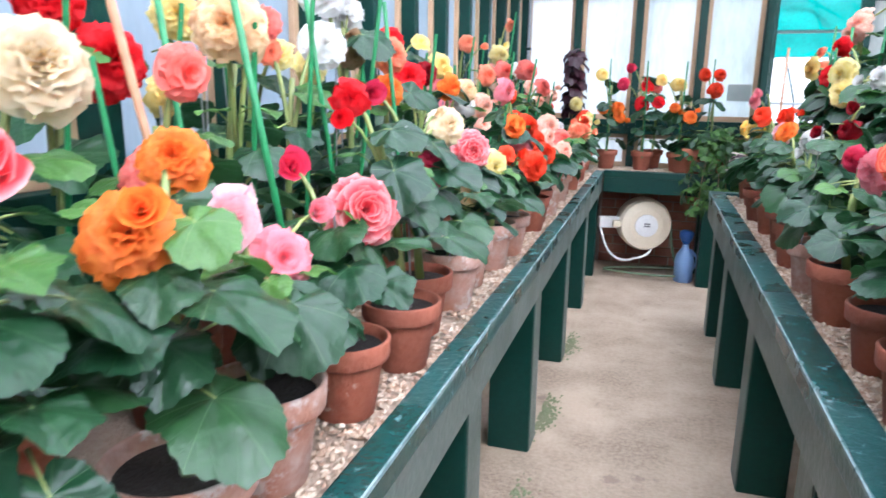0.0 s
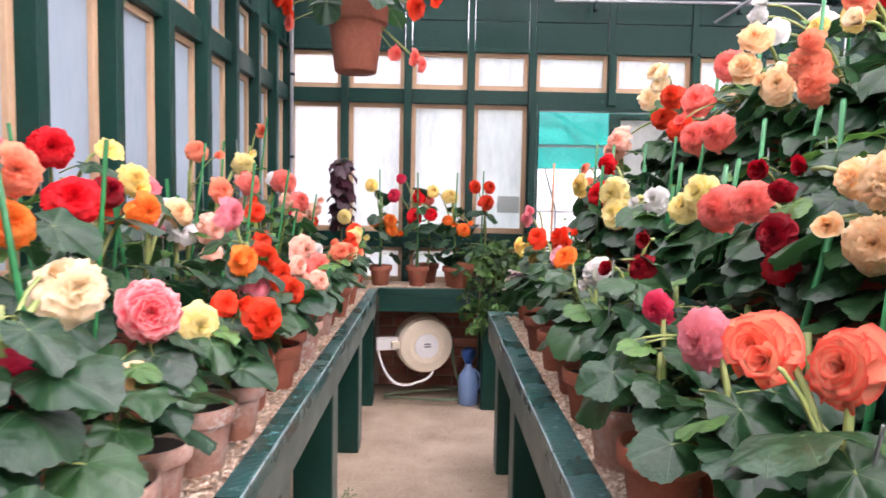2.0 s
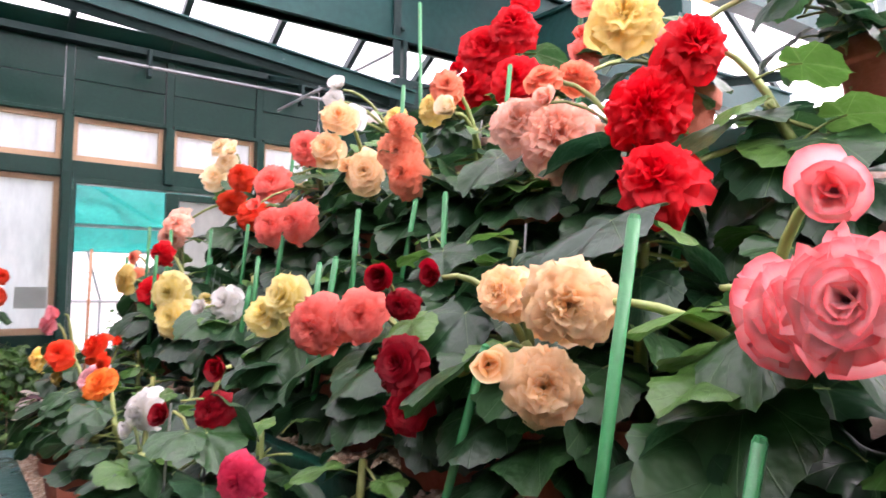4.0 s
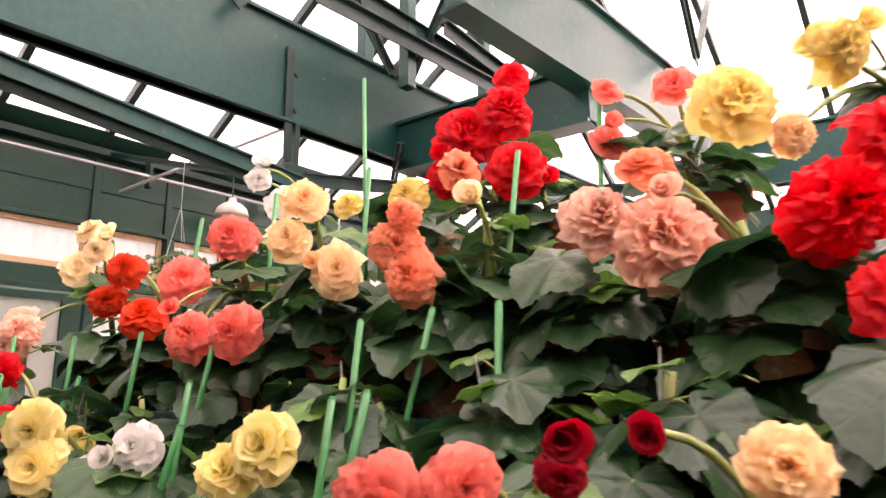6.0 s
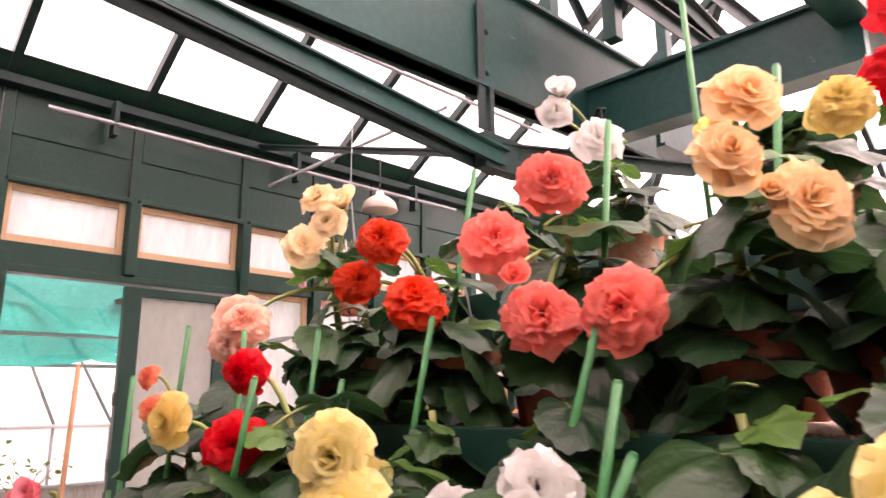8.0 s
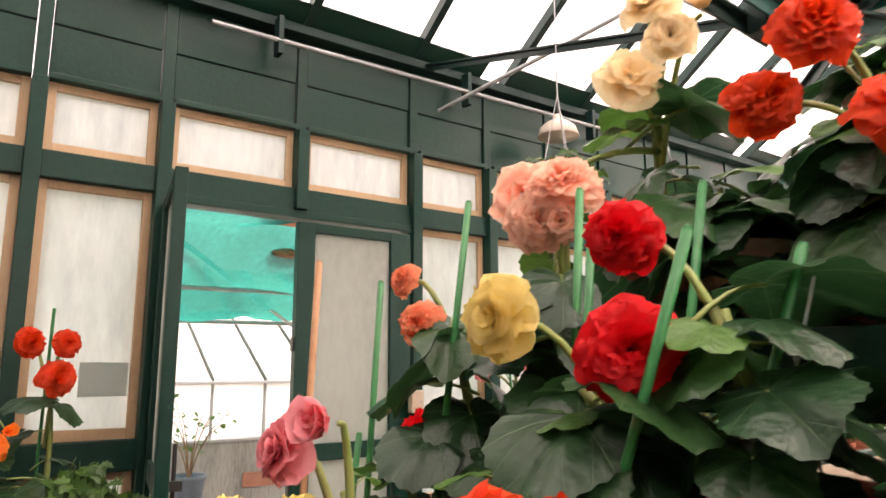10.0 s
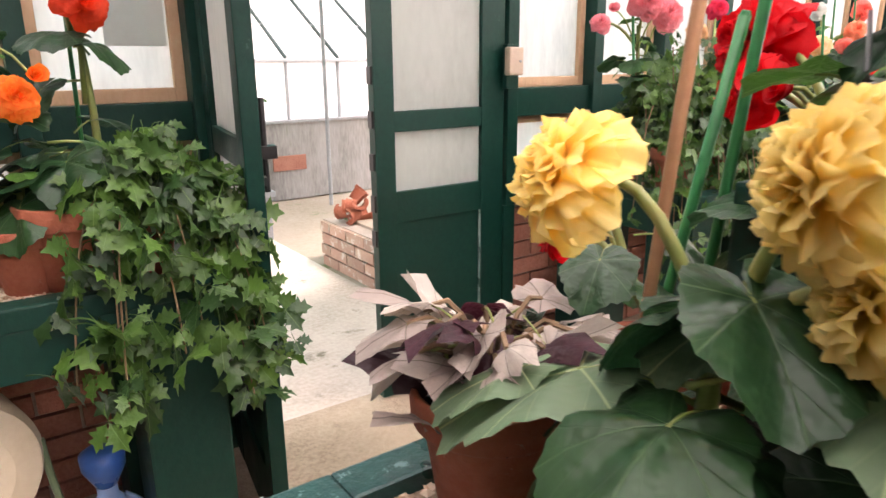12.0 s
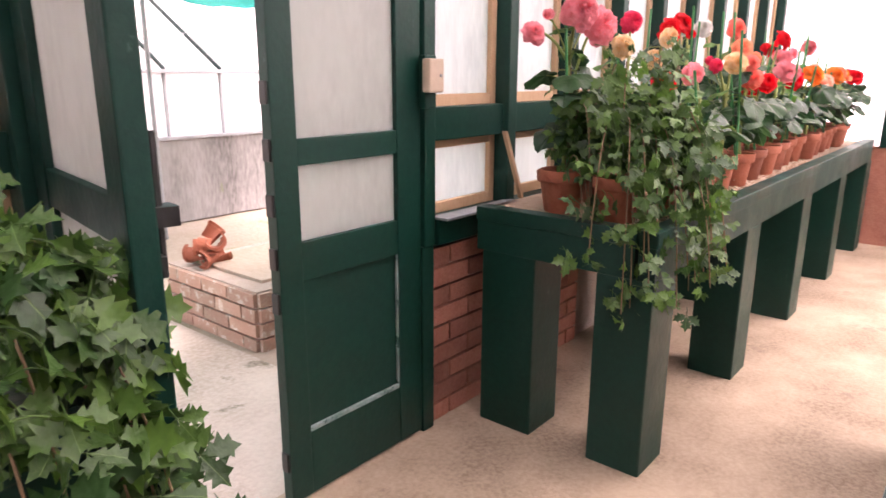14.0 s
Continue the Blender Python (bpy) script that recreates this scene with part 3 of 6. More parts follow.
def strap(x):
    """A bolted hanger strap on the face of the first beam."""
    k = (x - W1.x) / (N1.x - W1.x)
    y = W1.y + (N1.y - W1.y) * k - 0.045
    s = tagged(new("hanger_strap"), "green bolted iron hanger strap on a roof beam", "bracket", "hanger straps")
    part("strap", box(x - 0.022, x + 0.022, y - 0.008, y, 2.52, 3.06, 0.002), DARK, s)
    part("hook", box(x + 0.03, x + 0.055, y - 0.02, y + 0.02, 2.50, 2.70, 0.002), DARK, s)
    for z in (2.76, 2.935):
        b = lathe([(0.012, 0), (0.012, 0.006), (0.008, 0.012), (0.002, 0.013)], 8)
        bmesh.ops.transform(b, matrix=Matrix.Translation((x + 0.03, y - 0.004, z)) @ Matrix.Rotation(radians(90), 4, "X"), verts=b.verts)
        part("bolt", b, DARK, s)
    return s


strap(2.045)
# truss chords, struts and posts above and below the beams
truss = tagged(new("roof_truss"), "dark iron roof truss of angle bars and rods", "truss", kind="structure")


def chord(name, a, b, w=0.04, h=0.05, mat=DARK):
    f = bmesh.new()
    bar(f, a, b, w, 0.008)
    bar(f, Vector(a) + Vector((0, 0, -h / 2)), Vector(b) + Vector((0, 0, -h / 2)), 0.008, h)
    part(name, f, mat, truss)


chord("tie_bar", (-0.95, 4.49, 2.705), (2.12, 4.49, 2.435), 0.05, 0.06, STEEL)
chord("tie_bar", (-0.95, 4.60, 2.69), (2.14, 4.57, 2.41), 0.04, 0.05)
chord("tie_bar", (2.12, 4.52, 2.47), (3.3, 4.3, 2.62), 0.05, 0.06)
chord("tie_bar", (2.12, 4.54, 2.45), (2.12, 6.35, 2.98), 0.03, 0.03)
part("node_plate", box(2.02, 2.24, 4.50, 4.56, 2.36, 2.50, 0.004), DARK, truss)
for x in (0.4, 1.7, 2.55, 3.6):
    k = (x - W1.x) / (N1.x - W1.x)
    y = W1.y + (N1.y - W1.y) * min(k, 1)
    part("king_post", box(x - 0.035, x + 0.035, y - 0.03, y + 0.03, 3.10, EAVE + (NY - y) * PITCH - 0.08, 0.004), STEEL, truss)
for a, b in (((1.7, 4.48, 3.12), (2.55, 4.38, 4.25)), ((2.55, 4.38, 3.1), (1.7, 4.48, 4.2)), ((2.55, 4.38, 3.1), (3.5, 4.3, 4.25)), ((0.4, 4.7, 3.12), (1.7, 4.48, 4.2)), ((2.5, 3.2, 3.2), (2.6, 4.3, 4.25)), ((2.6, 4.3, 3.05), (2.5, 3.2, 4.6)), ((2.5, 3.1, 3.2), (3.6, 3.2, 4.6)), ((3.6, 3.2, 3.2), (2.5, 3.1, 4.6)), ((3.6, 3.2, 3.2), (4.6, 3.35, 4.2)), ((3.3, 4.3, 2.62), (4.7, 3.4, 2.85)), ((3.0, 2.9, 2.5), (4.5, 3.4, 2.8)), ((2.6, 4.36, 2.72), (3.4, 5.2, 2.62))):
    chord("strut", a, b, 0.04, 0.05)
for a, b in (((1.85, 4.15, 3.12), (3.3, 4.15, 3.18)), ((2.15, 4.2, 3.27), (3.3, 4.15, 3.22)), ((2.648, 4.12, 3.31), (3.56, 4.12, 3.24)), ((2.93, 4.12, 3.45), (3.85, 4.12, 3.53))):
    chord("strut", a, b, 0.06, 0.07)
for x, z in ((2.475, 2.92), (3.06, 3.24)):
    part("post", box(x - 0.03, x + 0.03, 4.18, 4.24, z, 4.35, 0.004), STEEL, truss)
for a, b in (((1.0, 6.30, 2.86), (3.7, 6.30, 2.88)), ((-0.9, 5.42, 3.2), (3.6, 5.42, 3.2))):
    part("conduit", tube(bmesh.new(), [a, b], 0.011, 8), GREYWOOD, truss)
part("tie_rod", tube(bmesh.new(), [(2.18, 6.34, 2.74), (2.72, 5.4, 3.10)], 0.011, 8), GREYWOOD, truss)
for x in (1.3, 2.35, 3.3):
    part("conduit_clip", box(x - 0.012, x + 0.012, 6.29, 6.35, 2.80, 2.98, 0.002), DARK, truss)
corner_pipe = tube(bmesh.new(), [(-0.90, 6.36, 0.85), (-0.90, 6.36, 2.98)], 0.013, 8)
downpipe = tagged(new("downpipe"), "thin grey conduit pipe up the wall corner", "pipe")
part("pipe", corner_pipe, GREYWOOD, downpipe)
for z in (1.1, 1.7, 2.3, 2.8):
    part("clip", box(-0.918, -0.882, 6.342, 6.382, z, z + 0.02, 0.003), DARK, downpipe)


# ---- doors ----
def door_leaf(name, m, label):
    """A half-glazed leaf in its own frame: x along the width, hinge at x = 0."""
    d = thing(name, m, label, "door", kind="structure")
    w, h, t = 0.588, 2.075, 0.042
    f = bmesh.new()
    slab(f, 0, 0.112, -t / 2, t / 2, 0.012, h, 0.004)
    slab(f, w - 0.082, w, -t / 2, t / 2, 0.012, h, 0.004)
    for z0, z1 in ((0.012, 0.22), (0.70, 0.815), (1.032, 1.105), (2.03, h)):
        slab(f, 0.112, w - 0.082, -t / 2 + 0.002, t / 2 - 0.002, z0, z1, 0.003)
    part("frame", f, GREEN, d)
    part("panel", box(0.107, w - 0.077, -0.008, 0.008, 0.215, 0.705), GREEN, d)
    bead = bmesh.new()
    slab(bead, 0.112, w - 0.082, 0.008, 0.0185, 0.221, 0.236, 0.002)
    slab(bead, 0.112, 0.118, 0.008, 0.018, 0.237, 0.70, 0.001)
    part("bead", bead, CHIP, d, "chipped bead with bare pale edge")
    part("pane", box(0.109, w - 0.079, -0.003, 0.003, 0.812, 1.035), LEAF_PANE, d)
    part("pane", box(0.109, w - 0.079, -0.003, 0.003, 1.102, 2.033), LEAF_PANE, d)
    for z in (0.35, 1.06, 1.8):
        hg = tube(bmesh.new(), [(0.0, -t / 2 - 0.006, z - 0.05), (0.0, -t / 2 - 0.006, z + 0.05)], 0.008, 8)
        part("hinge", hg, BLACK, d)
    return d, w


leaf, lw = door_leaf("door_1", pose(2.036, 6.395, 0, 0, 0, 180), "closed green door leaf with frosted glass panes")
for z in (0.12, 0.62, 0.75, 0.9, 1.05, 1.2, 1.5):
    part("latch_plate", box(lw, lw + 0.008, -0.014, 0.014, z, z + 0.06, 0.002), BLACK, leaf)
leaf2, lw = door_leaf("door_2", pose(0.893, 6.385, 0, 0, 0, -99), "open green door leaf with glass panes and iron bolt")
bolt = bmesh.new()
tube(bolt, [(lw - 0.04, 0.035, 0.98), (lw - 0.04, 0.035, 1.20)], 0.007, 8)
slab(bolt, lw - 0.075, lw - 0.005, 0.021, 0.03, 1.00, 1.02)
slab(bolt, lw - 0.06, lw - 0.02, 0.021, 0.06, 1.06, 1.09)
part("bolt", bolt, BLACK, leaf2)

sw = tagged(new("switch_box"), "beige square switch box on a green backing board", "switch")
part("backing", box(2.015, 2.07, 6.335, 6.362, 1.17, 1.335, 0.003), GREEN, sw)
part("cover", box(2.0, 2.068, 6.30, 6.335, 1.22, 1.324, 0.006), SWITCH, sw)
part("screw", placed(lathe([(0.005, 0), (0.005, 0.004), (0.001, 0.005)], 8), lambda x, y, z: Vector((2.05 + x, 6.30 - z, 1.272 + y))), GREYWOOD, sw)
card = tagged(new("grey_card"), "grey card fixed to the lime-washed window glass", "card")
part("sheet", box(0.635, 0.80, NY, NY + 0.004, 1.325, 1.452), CARD, card)
part("stay", placed(box(-0.008, 0.008, -0.008, 0.008, 0, 0.30), lambda x, y, z: Vector((2.60 - z * 0.42 + x, 6.34 + y, 0.80 + z * 0.9))), TAN, tagged(new("window_stay"), "thin wooden window stay leaning on the sill", "stay"))
part("sill_board", box(2.10, 2.56, NY - 0.13, NY - 0.06, 0.79, 0.80, 0.003), GREYWOOD, tagged_name("wall_north"))


# ---- benches ----
def bench(name, label, rails, beds, posts, paint=FASCIA_GREY, top=RAIL):
    t = tagged(new(name), label, "bench", "plant benches")
    for x0, x1, y0, y1 in rails:
        part("rail", box(x0, x1, y0, y1, 0.772, 0.822, 0.005), top, t, "worn green top rail")
        if top is RAIL and y1 - y0 > 1:
            e = x1 if x1 < 0 else x0
            part("chipped_edge", box(e - 0.002, e + 0.002, y0, y1, 0.816, 0.8235, 0), CHIP, t, "chipped pale paint edge")
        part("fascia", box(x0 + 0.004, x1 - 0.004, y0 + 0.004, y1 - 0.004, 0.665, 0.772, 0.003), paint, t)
    for x0, x1, y0, y1 in beds:
        part("bed", box(x0, x1, y0, y1, 0.72, 0.800), BED, t, "gravel bed")
    for x0, x1, y0, y1 in posts:
        part("post", box(x0, x1, y0, y1, 0, 0.665, 0.006), GREEN, t)
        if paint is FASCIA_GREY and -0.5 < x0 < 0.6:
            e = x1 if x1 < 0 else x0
            part("post_face", box(e - 0.003, e + 0.003, y0 + 0.008, y1 - 0.004, 0.004, 0.664), FASCIA_GREY, t, "pale grey-green aisle face")
    return t


P = [0.95 * k for k in range(-2, 5)]
bench("plant_bench", "long green concrete plant bench with gravel bed along the side wall",
      [(-0.262, -0.205, SY, 5.78)], [(WX + 0.03, -0.262, SY, 6.36)],
      [(-0.40, -0.238, 1.19 + y, 1.33 + y) for y in P] + [(-0.90, -0.75, 1.19 + y, 1.33 + y) for y in P])
bench("plant_bench", "short green concrete plant bench across the end wall",
      [(-0.203, 0.70, 5.785, 5.848), (0.637, 0.70, 5.85, 6.36)], [(-0.259, 0.637, 5.85, 6.36)],
      [(0.50, 0.69, 5.80, 5.98), (0.50, 0.69, 6.20, 6.37), (-0.40, -0.238, 5.85, 5.98)], GREEN, GREEN)
bench("plant_bench", "green concrete plant bench along the end wall beside the door",
      [(2.262, 6.2, 5.635, 5.70), (2.262, 2.327, 5.702, 6.31)], [(2.327, 6.2, 5.702, 6.34)],
      [(2.265 + 0.95 * k, 2.455 + 0.95 * k, 5.64, 5.83) for k in range(5)] + [(2.265 + 0.95 * k, 2.455 + 0.95 * k, 6.06, 6.28) for k in range(5)], GREEN, GREEN)
TIER = (0.80, 1.16, 1.46, 1.75)
FRONT = (0.463, 0.80, 1.10, 1.42)
REAR = (3.03, 2.70, 2.40, 2.08)
STOP = (4.93, 4.62, 4.40, 4.15)
bench("plant_bench", "lowest step of the tiered green staging, with gravel bed",
      [(0.463, 0.545, SY, 4.93), (0.545, 3.03, 4.868, 4.93), (2.966, 3.03, SY, 4.866)], [(0.545, 2.966, SY, 4.866)],
      [(0.508, 0.67, 1.18 + y * 0.99, 1.33 + y * 0.99) for y in P if y < 3.7] + [(0.508, 0.67, 4.72, 4.86)] + [(2.84, 3.02, 1.03 + y, 1.21 + y) for y in P])
for k in (1, 2, 3):
    s = tagged(new("staging_step"), "raised dark green staging step with gravel bed", "staging", "staging steps")
    part("rail", box(FRONT[k], FRONT[k] + 0.03, SY, STOP[k], TIER[k] - 0.09, TIER[k] + 0.018, 0.004), GREEN, s)
    part("rail", box(REAR[k] - 0.03, REAR[k], SY, STOP[k], TIER[k] - 0.09, TIER[k] + 0.018, 0.004), GREEN, s)
    part("rail", box(FRONT[k] + 0.03, REAR[k] - 0.03, STOP[k] - 0.03, STOP[k], TIER[k] - 0.09, TIER[k] + 0.018, 0.004), GREEN, s)
    part("bed", box(FRONT[k] + 0.03, REAR[k] - 0.03, SY, STOP[k] - 0.03, TIER[k] - 0.05, TIER[k], 0), BED, s)
    for j in range(5):
        y = 4.05 - k * 0.12 - 1.2 * j
        for x in (FRONT[k] + 0.05, REAR[k] - 0.1):
            part("leg", box(x, x + 0.05, y, y + 0.05, TIER[k - 1] - 0.005, TIER[k] - 0.05, 0.003), GREEN, s)
        part("bearer", box(FRONT[k] + 0.1, REAR[k] - 0.1, y, y + 0.05, TIER[k] - 0.10, TIER[k] - 0.052, 0.003), DARK, s)


def gravel(name, x0, x1, y0, y1, z, count, seed, size=0.0075):
    """Loose pebbles over a bed, each a small uneven stone."""
    r = np.random.RandomState(seed)
    base = np.array([(1, 0, 0), (-1, 0, 0), (0, 1, 0), (0, -1, 0), (0, 0, 1), (0, 0, -0.6)], float)
    tri = np.array([(0, 2, 4), (2, 1, 4), (1, 3, 4), (3, 0, 4), (2, 0, 5), (1, 2, 5), (3, 1, 5), (0, 3, 5)])
    c = np.stack([r.uniform(x0, x1, count), r.uniform(y0, y1, count), z + r.uniform(0, 0.008, count)], 1)
    an = r.uniform(0, math.tau, count)
    s = size * r.uniform(0.55, 1.35, (count, 1, 3)) * np.array([1.1, 0.9, 0.65])
    v = base[None] * (1 + r.uniform(-0.25, 0.25, (count, 6, 3))) * s
    ca, sa = np.cos(an)[:, None], np.sin(an)[:, None]
    v = np.stack([v[..., 0] * ca - v[..., 1] * sa, v[..., 0] * sa + v[..., 1] * ca, v[..., 2]], -1) + c[:, None]
    f = (tri[None] + 6 * np.arange(count)[:, None, None]).reshape(-1, 3)
    me = bpy.data.meshes.new(name)
    me.from_pydata(v.reshape(-1, 3).tolist(), [], f.tolist())
    me.materials.append(PEBBLE)
    return tagged(new(name, me), "loose pale gravel on the bench bed", "gravel", kind="stuff")


gravel("gravel", -0.60, -0.264, 0.9, 5.7, 0.802, 11000, 1)
gravel("gravel", 0.548, 0.80, 1.6, 4.86, 0.802, 8000, 2)
gravel("gravel", 0.835, 1.10, 1.7, 4.55, 1.162, 5000, 3)
gravel("gravel", 1.135, 1.42, 1.9, 4.35, 1.462, 3500, 4)
gravel("gravel", -0.30, 0.63, 5.855, 6.2, 0.802, 3000, 5, 0.008)
gravel("gravel", 2.32, 4.6, 5.715, 6.0, 0.802, 5000, 6, 0.008)


# ---- flowers, leaves and pots to be shared by the plants ----
def petals(name, count, ruffle, cup, first, last, wide, seed, nu=7, nv=5, spread=1.0, teeth=0.0):
    """A double bloom about z, about 1 across: petals in a golden-angle spiral, upright inside, reflexed outside."""
    r = random.Random(seed)
    V, Fc, U = [(0.0, 0.0, -0.04)], [], [(0.5, 0.0)]
    for i in range(count):
        t = (i + 0.5) / count
        az = i * 2.39996 + r.uniform(-0.25, 0.25)
        lean = radians(first + (last - first) * t ** 0.85 + r.uniform(-7, 7))
        L = (0.20 + 0.36 * t ** 0.7) * r.uniform(0.9, 1.1)
        W = wide * (0.13 + 0.20 * t) * r.uniform(0.88, 1.12)
        ph, base = r.uniform(0, 6.28), len(V)
        rad0, z0 = 0.015 + 0.05 * t, 0.06 - 0.16 * t
        for j in range(1, nv + 1):
            for k in range(nu):
                u = 2 * k / (nu - 1) - 1
                v = j / nv * (1 - 0.22 * u * u) * (1 + teeth * (r.random() - 0.5) * (j == nv))
                th = lean * (0.55 + 0.62 * v)
                pr = rad0 + L * v * math.sin(th * 0.78)
                pz = z0 + L * v * math.cos(th * 0.78)
                w = W * (0.35 + 0.65 * min(1, v * 1.5) ** 0.7)
                bend = cup * W * u * u * (1 - 0.6 * t * v) + ruffle * math.sin(u * 6 + ph) * v * v + ruffle * 0.6 * math.sin(u * (11 if nu > 9 else 8) + ph * 2) * v ** 3
                pr2, pz2 = pr - bend * math.cos(th), pz + bend * math.sin(th)
                x, y = pr2, u * w
                V.append((x * math.cos(az) - y * math.sin(az), x * math.sin(az) + y * math.cos(az), pz2))
                U.append((0.5 + u / 2, max(j / nv, abs(u) * (0.4 + 0.6 * j / nv))))
        for k in range(nu - 1):
            Fc.append((0, base + k, base + k + 1))
        for j in range(nv - 1):
            for k in range(nu - 1):
                q = base + j * nu + k
                Fc.append((q, q + 1, q + 1 + nu, q + nu))
    size = 2 * max(math.hypot(p[0], p[1]) for p in V) * spread
    me = bpy.data.meshes.new(name)
    me.from_pydata([(x / size, y / size, z / size) for x, y, z in V], [], Fc)
    uv = me.uv_layers.new(name="UVMap")
    for lp in me.loops:
        uv.data[lp.index].uv = U[lp.vertex_index]
    me.polygons.foreach_set("use_smooth", [True] * len(me.polygons))
    return me


FORMS = {
    "rose": [petals("rose_bloom", 34, 0.014, 0.28, 8, 122, 1.22, s, teeth=0.07) for s in (1, 2, 3)],
    "frill": [petals("frilled_bloom", 52, 0.04, 0.10, 14, 128, 0.92, s, teeth=0.13) for s in (4, 5, 6)],
    "carnation": [petals("fringed_bloom", 46, 0.05, 0.06, 5, 138, 1.0, s, 19, 8, teeth=0.06) for s in (17, 18)],
    "simple": [petals("open_bloom", 19, 0.03, 0.16, 28, 112, 1.35, s, teeth=0.08) for s in (7, 8)],
    "bud": [petals("bud", 9, 0.006, 0.55, 4, 44, 1.0, s) for s in (9, 10)],
}
TINTED = {}


def bloom(form, hue, pick):
    k = pick % len(FORMS[form])
    if (form, hue, k) not in TINTED:
        me = FORMS[form][k].copy()
        me.materials.clear()
        me.materials.append(HUES[hue][1])
        TINTED[form, hue, k] = me
    return TINTED[form, hue, k]


def leaf_mesh(name, material, shape, rings, segs, droop, ripple, seed):
    r = random.Random(seed)
    bm = bmesh.new()
    prev, centre = None, bm.verts.new((0, 0, 0))
    ph = r.uniform(0, 6)
    for j in range(1, rings + 1):
        row = []
        for k in range(segs):
            a = -math.pi + (k + 0.5) * math.tau / segs
            rr = shape(a, k, j / rings) * j / rings
            x, y = rr * math.cos(a), rr * math.sin(a)
            z = -droop * rr * rr + ripple * math.sin(a * 5 + ph) * rr + 0.5 * ripple * math.sin(a * 9 + ph) * rr * rr + 0.12 * abs(y)
            row.append(bm.verts.new((x, y, z)))
        for k in range(segs - 1):
            if prev is None:
                bm.faces.new((centre, row[k], row[k + 1]))
            else:
                bm.faces.new((prev[k], row[k], row[k + 1], prev[k + 1]))
        if prev is None:
            bm.faces.new((centre, row[-1], row[0]))
        prev = row
    bm.normal_update()
    blade = len(bm.faces)
    tube(bm, bow((0.02, 0, -0.01), (-0.35, 0, 0.0), (-0.85, 0, -0.45), 4), [0.022, 0.024, 0.026, 0.028, 0.03], 5)
    bmesh.ops.remove_doubles(bm, verts=bm.verts, dist=0.0001)
    me = mesh_of(name, bm, material)
    me.materials.append(STEM)
    me.polygons.foreach_set("material_index", [0 if i < blade else 1 for i in range(len(me.polygons))])
    return me


def heart(skew, tooth):
    """An uneven, pointed leaf with shallow angular lobes and a toothed edge."""
    def f(a, k, e):
        rr = 0.53 + 0.45 * ((1 + math.cos(a)) / 2) ** 2.6 + skew * math.sin(a)
        rr *= 1 - 0.55 * math.exp(-((abs(a) - math.pi) / 0.3) ** 2)
        lobe = abs((a * 3.2 / math.pi + 0.5 + skew) % 1.0 - 0.5) * 2
        rr *= 1 + 0.12 * e * e * (0.5 - lobe) * min(1, abs(a) * 2)
        return rr * (1 + (tooth * (1 if k % 2 else -1)) * (e > 0.99))
    return f


def lobed(a, k, e):
    rr = 0.42 + 0.36 * abs(math.cos(a * 1.5)) ** 0.8 + 0.14 * (math.cos(a) > 0.6)
    return rr * (1 + (0.09 if k % 2 else -0.09) * (e > 0.99)) * (1 - 0.5 * math.exp(-((abs(a) - math.pi) / 0.35) ** 2))


LEAVES = [leaf_mesh("leaf", LEAF, heart(s, 0.02), 4, 60, d, 0.085, i) for i, (s, d) in enumerate(((0.08, 0.25), (-0.09, 0.35), (0.05, 0.18), (-0.05, 0.45), (0.1, 0.3)))]
YOUNG = [leaf_mesh("leaf", LEAF_NEW, heart(s, 0.03), 3, 40, d, 0.08, 20 + i) for i, (s, d) in enumerate(((0.08, 0.15), (-0.09, 0.3)))]
def trifoliate(seed, droop):
    """Three toothed, pointed leaflets on one stalk."""
    r = random.Random(seed)
    bm = bmesh.new()
    edge = ((0.0, 0.0), (0.14, 0.04), (0.30, 0.25), (0.37, 0.15), (0.52, 0.42), (0.60, 0.20), (0.76, 0.30), (0.80, 0.12), (1.0, 0.0))
    hub = bm.verts.new((0, 0, 0))
    for turn, size in ((0, 1.0), (1.12, 0.86), (-1.12, 0.86)):
        turn, size = turn + r.uniform(-0.15, 0.15), size * r.uniform(0.9, 1.1)
        ca, sa = math.cos(turn), math.sin(turn)

        def put(x, y):
            z = -droop * x * x * size + 0.28 * abs(y) + r.uniform(-0.02, 0.02)
            x, y = x * size, y * size
            return bm.verts.new((x * ca - y * sa, x * sa + y * ca, z))
        mid = [hub] + [put(x, 0) for x, y in edge[1:]]
        for side in (1, -1):
            out = [put(x, y * side * r.uniform(0.85, 1.15)) for x, y in edge[1:-1]]
            for i in range(len(out)):
                nxt = out[i + 1] if i + 1 < len(out) else mid[-1]
                quad = [mid[i + 1], out[i], nxt] + ([mid[i + 2]] if nxt is not mid[-1] else [])
                bm.faces.new(quad if side < 0 else quad[::-1])
            tri = [mid[0], out[0], mid[1]]
            bm.faces.new(tri if side < 0 else tri[::-1])
    tube(bm, bow((0, 0, 0), (-0.3, 0, 0.05), (-0.6, 0, -0.25), 3), 0.02, 4)
    return mesh_of("leaf", bm, IVY)


IVIES = [trifoliate(30 + i, d) for i, d in enumerate((0.25, 0.45, 0.1))]
BROAD = leaf_mesh("leaf", LEAF_BROAD, heart(0.07, 0.03), 5, 60, 0.22, 0.08, 61)
REXES = [leaf_mesh("leaf", REX, heart(s, 0.05), 3, 22, d, 0.08, 40 + i) for i, (s, d) in enumerate(((0.1, 0.2), (-0.1, 0.4), (0.12, -0.1)))]
MAROONS = [leaf_mesh("leaf", MAROON, lobed, 2, 18, 0.3, 0.08, 50)]

